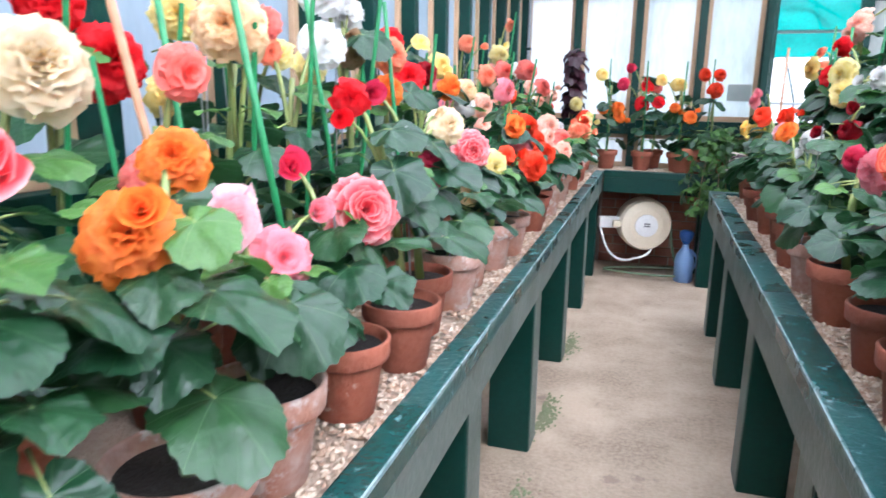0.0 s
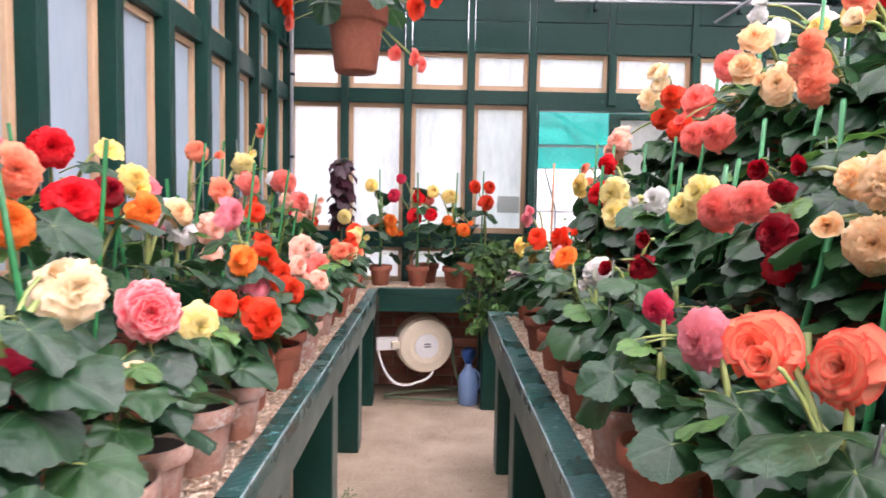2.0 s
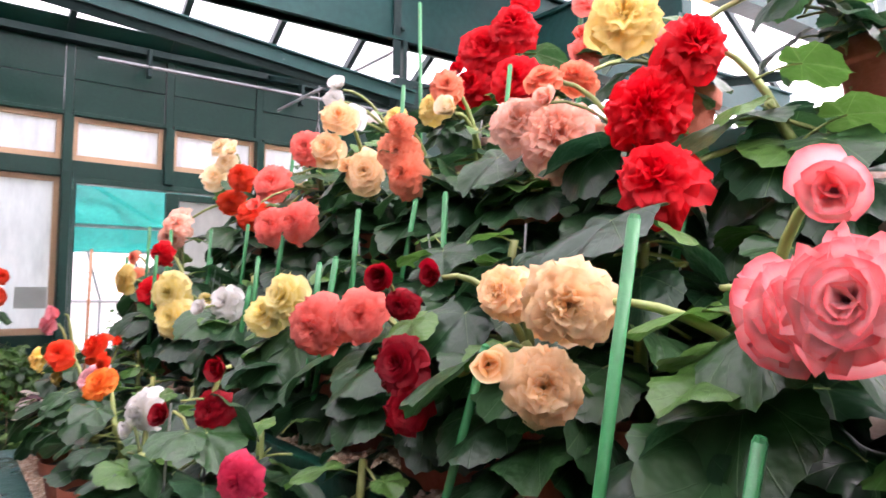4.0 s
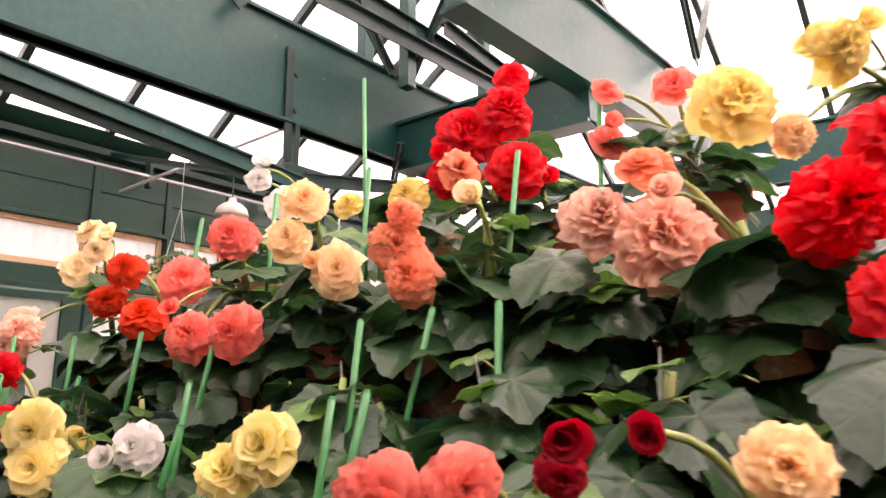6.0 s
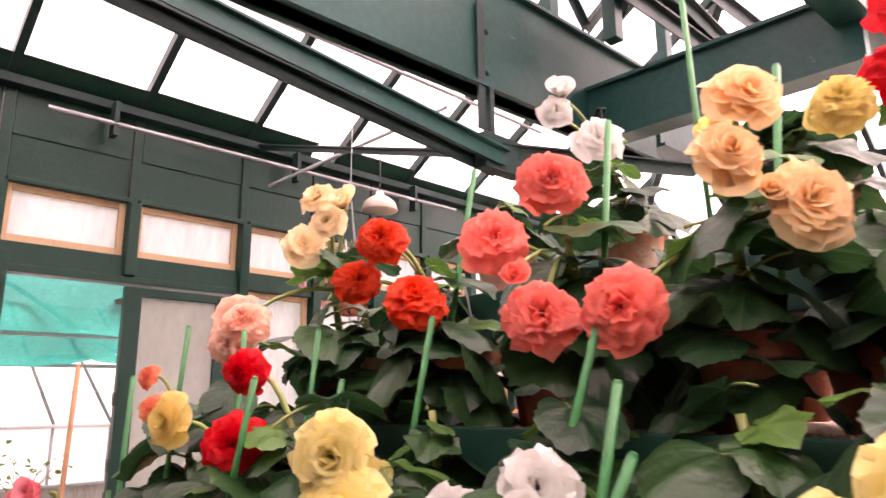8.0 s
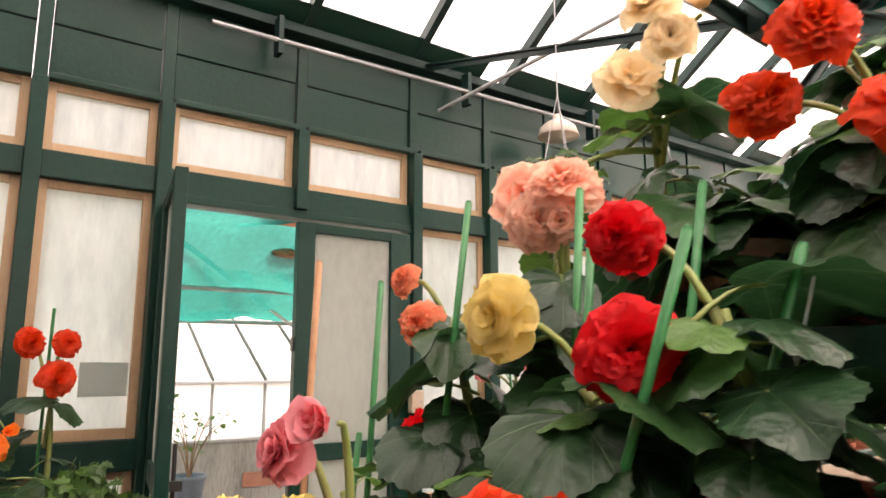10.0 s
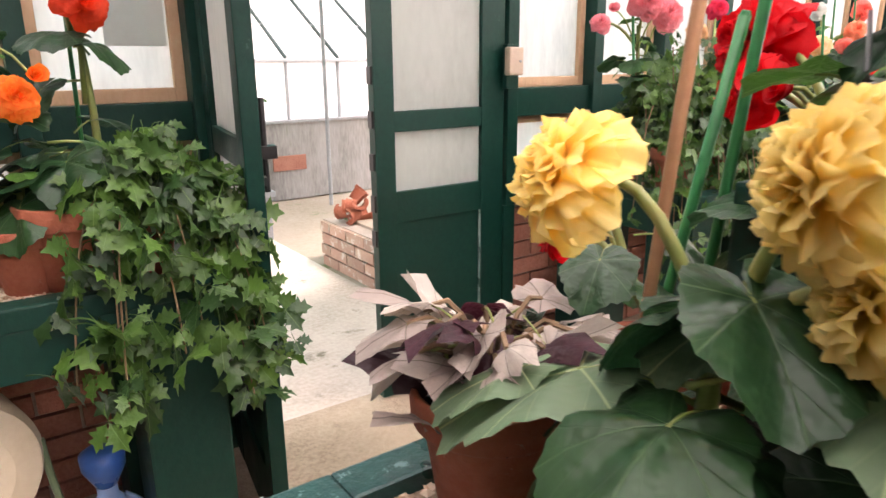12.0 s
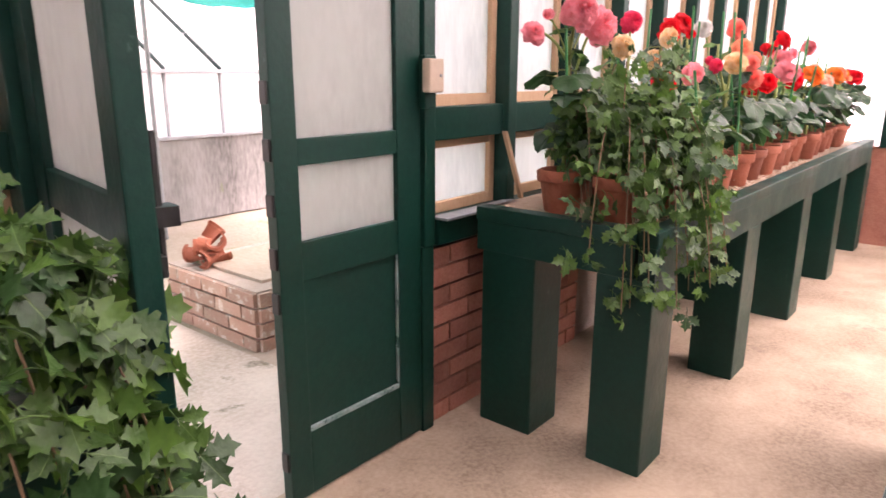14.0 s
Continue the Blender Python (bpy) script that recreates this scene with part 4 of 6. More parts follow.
POT_PROFILE = [(0.052, 0), (0.056, 0.003), (0.072, 0.108), (0.0725, 0.110), (0.083, 0.112), (0.085, 0.116), (0.087, 0.148), (0.084, 0.152), (0.079, 0.150), (0.077, 0.142), (0.070, 0.128)]
POTS = [mesh_of("pot", lathe(POT_PROFILE, 28), m) for m in (POT, POT_OLD)]
soil = bmesh.new()
bmesh.ops.create_circle(soil, cap_ends=True, segments=24, radius=0.077)
bmesh.ops.subdivide_edges(soil, edges=soil.edges, cuts=1)
SOILS = mesh_of("soil", soil, SOIL)


def aim(p, face, size, spin=0.0):
    """A pose at p whose z axis looks along face, at a size."""
    return Matrix.Translation(p) @ Vector(face).to_track_quat("Z", "Y").to_matrix().to_4x4() @ Matrix.Rotation(spin, 4, "Z") @ Matrix.Diagonal((size, size, size, 1))


def leaf_pose(p, out, tip, size, roll=0.0):
    """A pose at p for a leaf that points along out and dips by tip degrees."""
    az = math.atan2(out[1], out[0])
    return Matrix.Translation(p) @ Matrix.Rotation(az, 4, "Z") @ Matrix.Rotation(radians(tip), 4, "Y") @ Matrix.Rotation(radians(roll), 4, "X") @ Matrix.Diagonal((size, size, size, 1))


def begonia(at, flowers, face, seed, leaves=14, scale=1.0, stake=0.0, old=False, leaf_size=0.092, wires=0, spot="on the gravel bed", cane=False, low=0.20, grow=0.30):
    """A potted tuberous begonia; flowers are (x, y, z, width, form, hue) in the world."""
    r = random.Random(seed)
    hues = []
    for f in flowers:
        if HUES[f[5]][0] not in hues:
            hues.append(HUES[f[5]][0])
    label = "potted begonia with %s blooms %s" % (hues[0], spot) if hues else "leafy potted begonia %s" % spot
    at = Vector(at)
    root = thing("potted_begonia", Matrix.Translation(at), label, "flower pot", "potted begonias")
    pot = use("pot", POTS[1 if old else 0], root, Matrix.Rotation(r.uniform(0, 6), 4, "Z") @ Matrix.Diagonal((scale, scale, scale, 1)))
    use("soil", SOILS, pot, Matrix.Translation((0, 0, 0.132)))
    loc = [Vector(f[:3]) - at for f in flowers]
    top = max([p.z for p in loc] + [grow])
    fv = Vector(face).normalized()
    head = Vector((r.uniform(-0.03, 0.03), r.uniform(-0.03, 0.03), max(0.24, top - 0.08)))
    if loc:
        mean = sum(loc, Vector()) / len(loc)
        head.x, head.y = mean.x * 0.45, mean.y * 0.45
    st = bmesh.new()
    base = Vector((r.uniform(-0.015, 0.015), r.uniform(-0.015, 0.015), 0.125 * scale))
    tube(st, bow(base, (base + head) / 2 + Vector((r.uniform(-0.03, 0.03), r.uniform(-0.03, 0.03), 0)), head), [0.011 - 0.0008 * i for i in range(7)], 7)
    for p in loc:
        d = r.uniform(0.45, 0.85)
        start = base.lerp(head, d)
        end = p - fv * 0.02
        part("flower_stalk", tube(bmesh.new(), bow(start, Vector(((start.x + end.x) / 2, (start.y + end.y) / 2, max(start.z, end.z) + 0.02)), end), [0.006, 0.0058, 0.0055, 0.005, 0.0045, 0.004, 0.004], 6), STEM, root, smooth=True)
    for k in range(leaves):
        h = low + (max(head.z, low + 0.08) - low) * (k + 0.5) / leaves * r.uniform(0.8, 1.1)
        az = k * 2.4 + r.uniform(-0.5, 0.5)
        out = Vector((math.cos(az), math.sin(az), 0)) + fv * (0.16 if low > 0.15 else 0.5)
        out.z = 0
        out.normalize()
        reach = r.uniform(0.035, 0.10) * (1.15 - 0.5 * k / leaves)
        p = Vector((head.x * h / head.z, head.y * h / head.z, h)) + out * reach + Vector((0, 0, r.uniform(0.0, 0.04)))
        young = k > leaves * 0.72 and r.random() < 0.6
        size = leaf_size * r.uniform(0.72, 1.25) * (0.62 if young else 1.0)
        use("leaf", r.choice(YOUNG if young else LEAVES), root, leaf_pose(p, out, r.uniform(-8, 22) if young else r.uniform(0, 42), size, r.uniform(-28, 28)))
    part("stem", st, STEM, root, smooth=True)
    for f, p in zip(flowers, loc):
        n = fv + Vector((r.uniform(-0.4, 0.4), r.uniform(-0.4, 0.4), r.uniform(-0.22, 0.4)))
        ob = use("flower", bloom(f[4], f[5], r.randrange(9)), root, aim(p, n, f[3] * (1.5 if f[4] == "bud" else 1.08), r.uniform(0, 6)) @ Matrix.Diagonal((r.uniform(0.86, 1.08), r.uniform(0.9, 1.1), r.uniform(0.85, 1.3), 1)))
        tagged(ob, HUES[f[5]][0] + " bloom")
        if r.random() < 0.3:
            q = p + Vector((r.uniform(-0.07, 0.07), r.uniform(-0.07, 0.07), r.uniform(-0.04, 0.06)))
            tube_b = tube(bmesh.new(), bow(base.lerp(head, 0.8), (q + head) / 2 + Vector((0, 0, 0.03)), q, 4), 0.003, 5)
            part("bud_stalk", tube_b, STEM, root, smooth=True)
            tagged(use("bud", bloom("bud", f[5], r.randrange(4)), root, aim(q, n, 0.05, 0)), "unopened bud")
    if stake:
        ahead = 0.05 if r.random() < 0.75 else -0.02
        x, y = fv.x * ahead + r.uniform(-0.02, 0.02), fv.y * ahead + r.uniform(-0.05, 0.05)
        s = tube(bmesh.new(), [(x, y, 0.10), (x + fv.x * ahead * 2.4 + r.uniform(-0.03, 0.03), y + r.uniform(-0.07, 0.05), stake - at.z)], 0.0052, 7)
        part("stake", s, CANE if cane else STAKE, root)
    for k in range(wires):
        x = r.uniform(-0.05, 0.05)
        s = tube(bmesh.new(), [(x, r.uniform(-0.05, 0.05), 0.11), (x - fv.x * 0.01, -fv.y * 0.01 + r.uniform(-0.03, 0.03), top - 0.05)], 0.0022, 5)
        part("support_wire", s, WIRE, root)
    return root


MIX = ("orange", "coral", "lemon", "peach", "pink", "salmon", "flame", "yellow", "white", "hotpink", "apricot")


def row(x, z, ys, flowers, face, seed, spot, height=(0.30, 0.44), fill=True, leaves=14, reach=0.09, hues=MIX, stakes=0.7, leaf_size=0.092, jitter=0.02, tall=0.07, low=0.20, limed=()):
    """A row of pots at the given y places; each bloom goes to the nearest pot, and pots without one get some."""
    r = random.Random(seed)
    mine = {y: [] for y in ys}
    for f in flowers:
        mine[min(ys, key=lambda y: abs(y - f[1]))].append(f)
    fv = Vector(face).normalized()
    for k, y in enumerate(ys):
        fl = mine[y]
        if not fl and fill and y > 1.15:
            hue = r.choice(hues)
            for j in range(r.choice((1, 2, 2, 3))):
                fl.append((x + fv.x * reach + r.uniform(-0.05, 0.05), y + fv.y * 0.05 + r.uniform(-0.08, 0.08), z + r.uniform(*height), r.uniform(0.075, 0.11), r.choice(("rose", "frill", "frill", "simple")), hue))
        top = max([f[2] for f in fl] + [z + 0.3])
        begonia((x + r.uniform(-jitter, jitter), y + r.uniform(-0.02, 0.02), z), fl, face, r.randrange(10 ** 6), leaves, r.uniform(0.94, 1.06), top + r.uniform(-0.04, tall) if r.random() < stakes else 0, k in limed or r.random() < 0.2, leaf_size, r.choice((0, 0, 1, 2)), spot, low=low)


# ---- side bench plants ----
AISLE_L = (0.75, -0.62, 0.10)
row(-0.352, 0.806, [0.62 + 0.218 * k for k in range(23)], [
    (-0.340, 1.227, 1.224, 0.12, "frill", "orange"), (-0.380, 1.346, 1.286, 0.09, "frill", "orange"), (-0.390, 1.134, 1.296, 0.055, "bud", "picotee"),
    (-0.380, 1.448, 1.193, 0.105, "rose", "blush"), (-0.350, 1.521, 1.131, 0.105, "rose", "pink"), (-0.330, 1.756, 1.162, 0.13, "rose", "picotee"),
    (-0.490, 1.795, 1.224, 0.05, "bud", "hotpink"), (-0.420, 1.908, 1.348, 0.085, "simple", "red"), (-0.460, 2.087, 1.358, 0.05, "bud", "hotpink"),
    (-0.360, 2.170, 1.183, 0.115, "simple", "hotpink"), (-0.330, 2.252, 1.287, 0.11, "frill", "cream"), (-0.350, 2.548, 1.204, 0.12, "frill", "picotee"),
    (-0.330, 2.738, 1.141, 0.12, "frill", "lemon"), (-0.400, 3.216, 1.370, 0.10, "frill", "pink"), (-0.340, 3.140, 1.246, 0.10, "frill", "orange"),
    (-0.330, 3.307, 1.235, 0.11, "frill", "flame"), (-0.330, 3.199, 1.162, 0.09, "frill", "pink"), (-0.360, 4.063, 1.204, 0.13, "frill", "peach"),
    (-0.330, 4.187, 1.194, 0.06, "rose", "white")], AISLE_L, 11, "on the side bench", (0.30, 0.42), leaf_size=0.08, low=0.23, stakes=0.08, limed=(4, 11, 17))
row(-0.64, 0.806, [0.55 + 0.26 * k for k in range(20)], [
    (-0.550, 1.339, 1.387, 0.13, "frill", "cream"), (-0.580, 1.758, 1.468, 0.14, "frill", "apricot"), (-0.600, 1.907, 1.488, 0.07, "frill", "coral"),
    (-0.720, 2.123, 1.447, 0.08, "rose", "salmon"), (-0.640, 2.235, 1.468, 0.115, "rose", "white"), (-0.690, 2.331, 1.599, 0.12, "rose", "white"),
    (-0.690, 2.451, 1.569, 0.12, "rose", "white"), (-0.630, 2.386, 1.448, 0.08, "frill", "brown"), (-0.580, 2.529, 1.459, 0.10, "frill", "salmon"),
    (-0.580, 2.511, 1.367, 0.09, "frill", "orange"), (-0.660, 2.876, 1.407, 0.13, "frill", "red"), (-0.620, 2.969, 1.428, 0.08, "frill", "darkred"),
    (-0.620, 3.109, 1.459, 0.10, "frill", "yellow"), (-0.550, 3.006, 1.378, 0.10, "frill", "orange"), (-0.550, 3.228, 1.373, 0.09, "frill", "apricot"),
    (-0.620, 3.833, 1.440, 0.11, "frill", "salmon"), (-0.650, 4.333, 1.470, 0.11, "frill", "coral"), (-0.500, 4.703, 1.401, 0.12, "frill", "coral")],
    AISLE_L, 12, "on the side bench", (0.42, 0.60), leaves=9, stakes=0.9, tall=0.12)
row(-0.85, 0.806, [0.70 + 0.30 * k for k in range(18)], [
    (-0.750, 1.673, 1.405, 0.14, "frill", "red"), (-0.800, 1.602, 1.496, 0.12, "frill", "red"), (-0.760, 2.968, 1.528, 0.10, "frill", "red"),
    (-0.720, 3.180, 1.539, 0.08, "simple", "yellow"), (-0.750, 3.947, 1.591, 0.10, "frill", "salmon"), (-0.700, 4.425, 1.561, 0.12, "frill", "lemon"),
    (-0.660, 5.087, 1.502, 0.15, "frill", "coral"), (-0.760, 4.941, 1.764, 0.09, "rose", "salmon")], AISLE_L, 13, "along the side wall", (0.50, 0.72), leaves=9, stakes=0.9, tall=0.1)

# ---- end bench plants ----
TO_S = (0.1, -1.0, 0.12)


def end_plant(x, y, flowers, seed, leaves=10, stake=0):
    begonia((x, y, 0.806), flowers, TO_S, seed, leaves, 0.95, stake, False, 0.088, 0, "on the end bench", low=0.17)


end_plant(-0.21, 6.05, [(-0.274, 6.030, 1.509, 0.10, "frill", "yellow"), (-0.142, 5.980, 1.272, 0.10, "frill", "orange"), (-0.132, 5.980, 1.202, 0.10, "rose", "orange"), (-0.251, 5.980, 1.261, 0.10, "rose", "orange")], 61, 12, 1.62)
end_plant(0.05, 6.05, [(-0.076, 6.040, 1.561, 0.08, "frill", "hotpink"), (-0.124, 6.030, 1.441, 0.10, "frill", "hotpink"), (0.026, 6.000, 1.294, 0.12, "rose", "red"), (0.136, 6.000, 1.315, 0.10, "rose", "red"), (0.045, 6.040, 1.423, 0.10, "frill", "red")], 62, 12, 1.6)
end_plant(0.305, 6.05, [(0.154, 6.050, 1.474, 0.10, "frill", "yellow"), (0.273, 6.040, 1.445, 0.12, "frill", "yellow"), (0.355, 5.980, 1.217, 0.10, "rose", "orange"), (0.255, 5.980, 1.276, 0.08, "rose", "orange"), (0.365, 5.900, 1.217, 0.11, "frill", "orange")], 63, 12, 1.6)
end_plant(0.50, 6.06, [(0.442, 6.000, 1.507, 0.095, "rose", "flame"), (0.541, 6.000, 1.508, 0.095, "rose", "flame"), (0.522, 5.960, 1.408, 0.13, "frill", "flame")], 64, 8, 1.62)
end_plant(-0.38, 5.92, [(-0.369, 5.880, 1.200, 0.12, "frill", "flame"), (-0.440, 5.850, 1.289, 0.10, "frill", "lemon")], 65, 9)
end_plant(0.12, 6.24, [(0.114, 6.220, 1.414, 0.09, "frill", "coral")], 66, 9)
end_plant(0.34, 5.95, [], 67, 9)
begonia((0.43, 5.93, 0.806), [], (-0.3, -1, 0), 68, 9, 1.25, 0, False, 0.10, 0, "at the end of the bench")

dark = thing("maroon_foliage_plant", pose(-0.486, 6.0, 0.806), "dark maroon-leaved foliage plant in a terracotta pot", "plant")
use("pot", POTS[0], dark, Matrix())
use("soil", SOILS, dark, Matrix.Translation((0, 0, 0.132)))
rng = random.Random(71)
st = tube(bmesh.new(), [(0, 0, 0.12), (0.01, 0, 0.5), (0, 0.01, 0.86)], [0.008, 0.007, 0.005], 7)
for k in range(26):
    h = 0.42 + 0.46 * k / 26
    az = k * 2.4
    out = Vector((math.cos(az), math.sin(az), 0))
    p = Vector((0, 0, h)) + out * rng.uniform(0.02, 0.07)
    tube(st, [(0, 0, h - 0.03), p], 0.003, 5)
    use("leaf", MAROONS[0], dark, leaf_pose(p, out, rng.uniform(10, 60), rng.uniform(0.08, 0.11), rng.uniform(-20, 20)))
part("stem", st, TWIG, dark)

# ---- tiered staging plants ----
AISLE_R = (-0.80, -0.55, 0.08)
row(0.63, 0.806, [0.76 + 0.30 * k for k in range(12)], [
    (0.550, 2.079, 1.258, 0.10, "rose", "flamed"), (0.610, 2.011, 1.252, 0.10, "rose", "flamed"), (0.580, 2.328, 1.215, 0.10, "frill", "pink"),
    (0.620, 2.658, 1.210, 0.075, "frill", "hotpink"), (0.640, 2.840, 1.275, 0.08, "frill", "darkred"), (0.660, 2.847, 1.341, 0.04, "bud", "darkred"),
    (0.620, 3.195, 1.224, 0.10, "frill", "white"), (0.600, 3.533, 1.239, 0.085, "rose", "orange"), (0.610, 3.674, 1.229, 0.09, "frill", "blush"),
    (0.620, 3.626, 1.276, 0.06, "frill", "flame"), (0.550, 3.817, 1.287, 0.09, "simple", "flame")],
    AISLE_R, 21, "on the lowest staging step", (0.32, 0.42), hues=("coral", "pink", "orange", "white"), leaves=14, leaf_size=0.085, stakes=0, low=0.21, fill=False)
begonia((0.69, 4.31, 0.806), [(0.579, 4.327, 1.341, 0.085, "rose", "pink"), (0.60, 4.265, 1.375, 0.045, "bud", "pink")], (-0.85, -0.25, 0.1), 222, 9, 1.0, 0, False, 0.062, 0, "on the lowest staging step", low=0.33)
begonia((0.67, 4.54, 0.806), [(0.594, 4.622, 1.205, 0.115, "carnation", "yellow"), (0.628, 4.465, 1.215, 0.12, "carnation", "yellow"), (0.64, 4.435, 1.155, 0.11, "carnation", "yellow")], (-0.80, 0.42, 0.20), 223, 9, 1.05, 0, False, 0.085, 1, "on the lowest staging step", low=0.15, grow=0.28)
broad = begonia((0.70, 4.40, 0.806), [], (-0.8, 0.3, 0.2), 226, 8, 1.0, 0, False, 0.09, 0, "with broad pale-veined leaves on the staging", low=0.14, grow=0.26)
for x, y, z, way, tip, size in ((0.645, 4.645, 1.035, (-0.75, 0.75), 18, 0.135), (0.69, 4.425, 1.11, (-0.9, -0.2), 14, 0.10), (0.627, 4.70, 1.02, (-0.8, 0.7), 20, 0.09), (0.72, 4.345, 1.11, (-0.5, -0.9), 14, 0.10), (0.70, 4.55, 1.10, (-0.8, 0.3), 20, 0.08)):
    use("leaf", BROAD, broad, Matrix.Translation((-0.70, -4.40, -0.806)) @ leaf_pose((x, y, z), way, tip, size, 8))
begonia((0.76, 4.42, 0.806), [], AISLE_R, 224, 18, 0.95, 0, False, 0.078, 1, "behind others on the staging", low=0.2, grow=0.5)
begonia((0.74, 4.12, 0.806), [(0.69, 4.115, 1.275, 0.125, "simple", "flame")], AISLE_R, 225, 8, 0.95, 0, False, 0.06, 0, "on the lowest staging step", low=0.2, grow=0.4)
for x, y, seed in ((0.83, 4.26, 301), (0.86, 4.55, 303)):
    begonia((x, y, 0.806), [], (-0.85, 0.2, 0.1), seed, 24, 0.95, 0, False, 0.085, 1, "among others on the staging", low=0.18, grow=0.56)
begonia((0.88, 4.74, 0.806), [(0.835, 4.867, 1.141, 0.085, "frill", "red"), (0.825, 4.860, 1.077, 0.07, "frill", "red")], (-0.65, 0.5, 0.1), 221, 6, 1.0, 0, False, 0.052, 0, "at the staging's end", low=0.17)
row(0.94, 1.165, [0.75 + 0.27 * k for k in range(12)], [
    (0.790, 2.003, 1.457, 0.085, "rose", "rimmed"), (0.750, 1.946, 1.466, 0.10, "rose", "rimmed"), (0.800, 1.976, 1.545, 0.045, "bud", "rimmed"),
    (0.800, 2.231, 1.457, 0.11, "frill", "apricot"), (0.800, 2.267, 1.370, 0.085, "frill", "apricot"), (0.820, 2.355, 1.467, 0.075, "frill", "apricot"),
    (0.780, 2.512, 1.370, 0.09, "rose", "darkred"), (0.780, 2.492, 1.313, 0.07, "rose", "darkred"), (0.800, 2.544, 1.448, 0.055, "frill", "darkred"),
    (0.800, 2.459, 1.487, 0.03, "bud", "darkred"), (0.770, 2.749, 1.409, 0.11, "frill", "coral"), (0.800, 2.657, 1.429, 0.09, "frill", "coral"),
    (0.850, 3.050, 1.449, 0.11, "rose", "lemon"), (0.830, 3.107, 1.412, 0.10, "rose", "lemon"), (0.850, 3.404, 1.430, 0.10, "rose", "white"),
    (0.840, 3.531, 1.383, 0.10, "simple", "white"), (0.800, 3.710, 1.451, 0.12, "rose", "lemon"), (0.800, 3.683, 1.384, 0.12, "rose", "lemon"),
    (0.950, 3.830, 1.428, 0.045, "bud", "lemon")], AISLE_R, 22, "on the second staging step", (0.24, 0.34), leaves=22, reach=0.11, leaf_size=0.10, stakes=0, low=0.06, fill=False)
begonia((0.95, 4.12, 1.165), [(0.78, 4.196, 1.488, 0.12, "rose", "yellow")], AISLE_R, 2221, 14, 1.0, 0, False, 0.098, 1, "on the second staging step", low=0.08)
begonia((1.00, 4.30, 1.165), [(0.95, 4.25, 1.69, 0.11, "frill", "peach"), (0.94, 4.29, 1.64, 0.10, "frill", "peach")], AISLE_R, 2222, 14, 1.0, 0, False, 0.098, 0, "on the second staging step", low=0.08)
begonia((0.97, 3.96, 1.165), [(0.83, 4.045, 1.45, 0.12, "frill", "red"), (0.86, 4.075, 1.575, 0.095, "frill", "red")], AISLE_R, 2223, 14, 1.0, 0, False, 0.098, 2, "on the second staging step", low=0.08)
begonia((0.98, 4.47, 1.165), [(0.880, 4.515, 1.502, 0.08, "frill", "salmon"), (0.880, 4.565, 1.580, 0.06, "frill", "salmon")], AISLE_R, 2224, 14, 1.0, 0, False, 0.098, 0, "on the second staging step", True, 0.08)
begonia((1.02, 4.56, 0.806), [(1.05, 4.766, 1.298, 0.13, "frill", "red"), (1.0, 4.741, 1.244, 0.10, "frill", "red")], (-0.6, 0.1, 0.1), 2225, 6, 1.0, 0, False, 0.07, 0, "at the end of the staging")
row(1.24, 1.465, [0.70 + 0.29 * k for k in range(13)], [
    (1.050, 3.220, 1.887, 0.10, "rose", "apricot"), (1.030, 3.240, 1.811, 0.10, "rose", "apricot"), (1.100, 3.176, 1.752, 0.13, "rose", "apricot"),
    (1.130, 3.572, 1.880, 0.13, "frill", "coral"), (1.050, 3.630, 1.775, 0.12, "frill", "coral"), (1.000, 3.504, 1.639, 0.12, "frill", "coral"),
    (1.020, 3.389, 1.639, 0.13, "frill", "coral"), (1.070, 3.943, 1.835, 0.11, "frill", "flame"), (1.060, 4.004, 1.757, 0.10, "frill", "flame"),
    (1.080, 3.858, 1.708, 0.13, "frill", "flame"), (1.09, 2.984, 1.72, 0.115, "frill", "salmon"), (1.09, 3.012, 1.775, 0.115, "frill", "salmon"), (1.08, 2.993, 1.828, 0.07, "frill", "salmon"),
    (1.104, 2.632, 1.769, 0.125, "frill", "peach"), (1.111, 2.547, 1.729, 0.155, "carnation", "peach"), (1.090, 2.564, 1.828, 0.07, "rose", "salmon"),
    (1.05, 2.319, 1.723, 0.14, "carnation", "red"), (0.99, 2.262, 1.61, 0.12, "frill", "red"), (1.08, 2.27, 1.80, 0.11, "frill", "red")],
    AISLE_R, 23, "on the third staging step", (0.26, 0.42), leaves=24, leaf_size=0.108, stakes=0, low=0.02, fill=False)
begonia((1.23, 4.27, 1.465), [(1.080, 4.187, 1.972, 0.10, "simple", "cream"), (1.090, 4.159, 1.914, 0.09, "simple", "cream"), (1.070, 4.219, 1.866, 0.11, "simple", "cream"), (1.100, 4.110, 1.943, 0.05, "bud", "cream"), (1.000, 4.380, 1.702, 0.13, "simple", "peach")], AISLE_R, 231, 15, 1.0, 0, False, 0.105, 1, "on the third staging step", False, 0.04)
begonia((1.50, 3.06, 1.465), [(1.378, 3.062, 2.085, 0.15, "frill", "red"), (1.40, 2.977, 2.125, 0.13, "frill", "red"), (1.45, 2.99, 2.224, 0.095, "frill", "red"), (1.36, 2.926, 1.97, 0.13, "frill", "red"), (1.36, 3.093, 1.994, 0.12, "frill", "red")], AISLE_R, 232, 15, 1.1, 0, False, 0.105, 1, "on the third staging step", False, 0.06)
begonia((1.30, 2.93, 1.465), [(1.155, 2.92, 1.912, 0.085, "rose", "salmon"), (1.14, 2.879, 1.847, 0.04, "bud", "cream")], AISLE_R, 233, 14, 1.0, 0, False, 0.10, 1, "on the third staging step", False, 0.06)
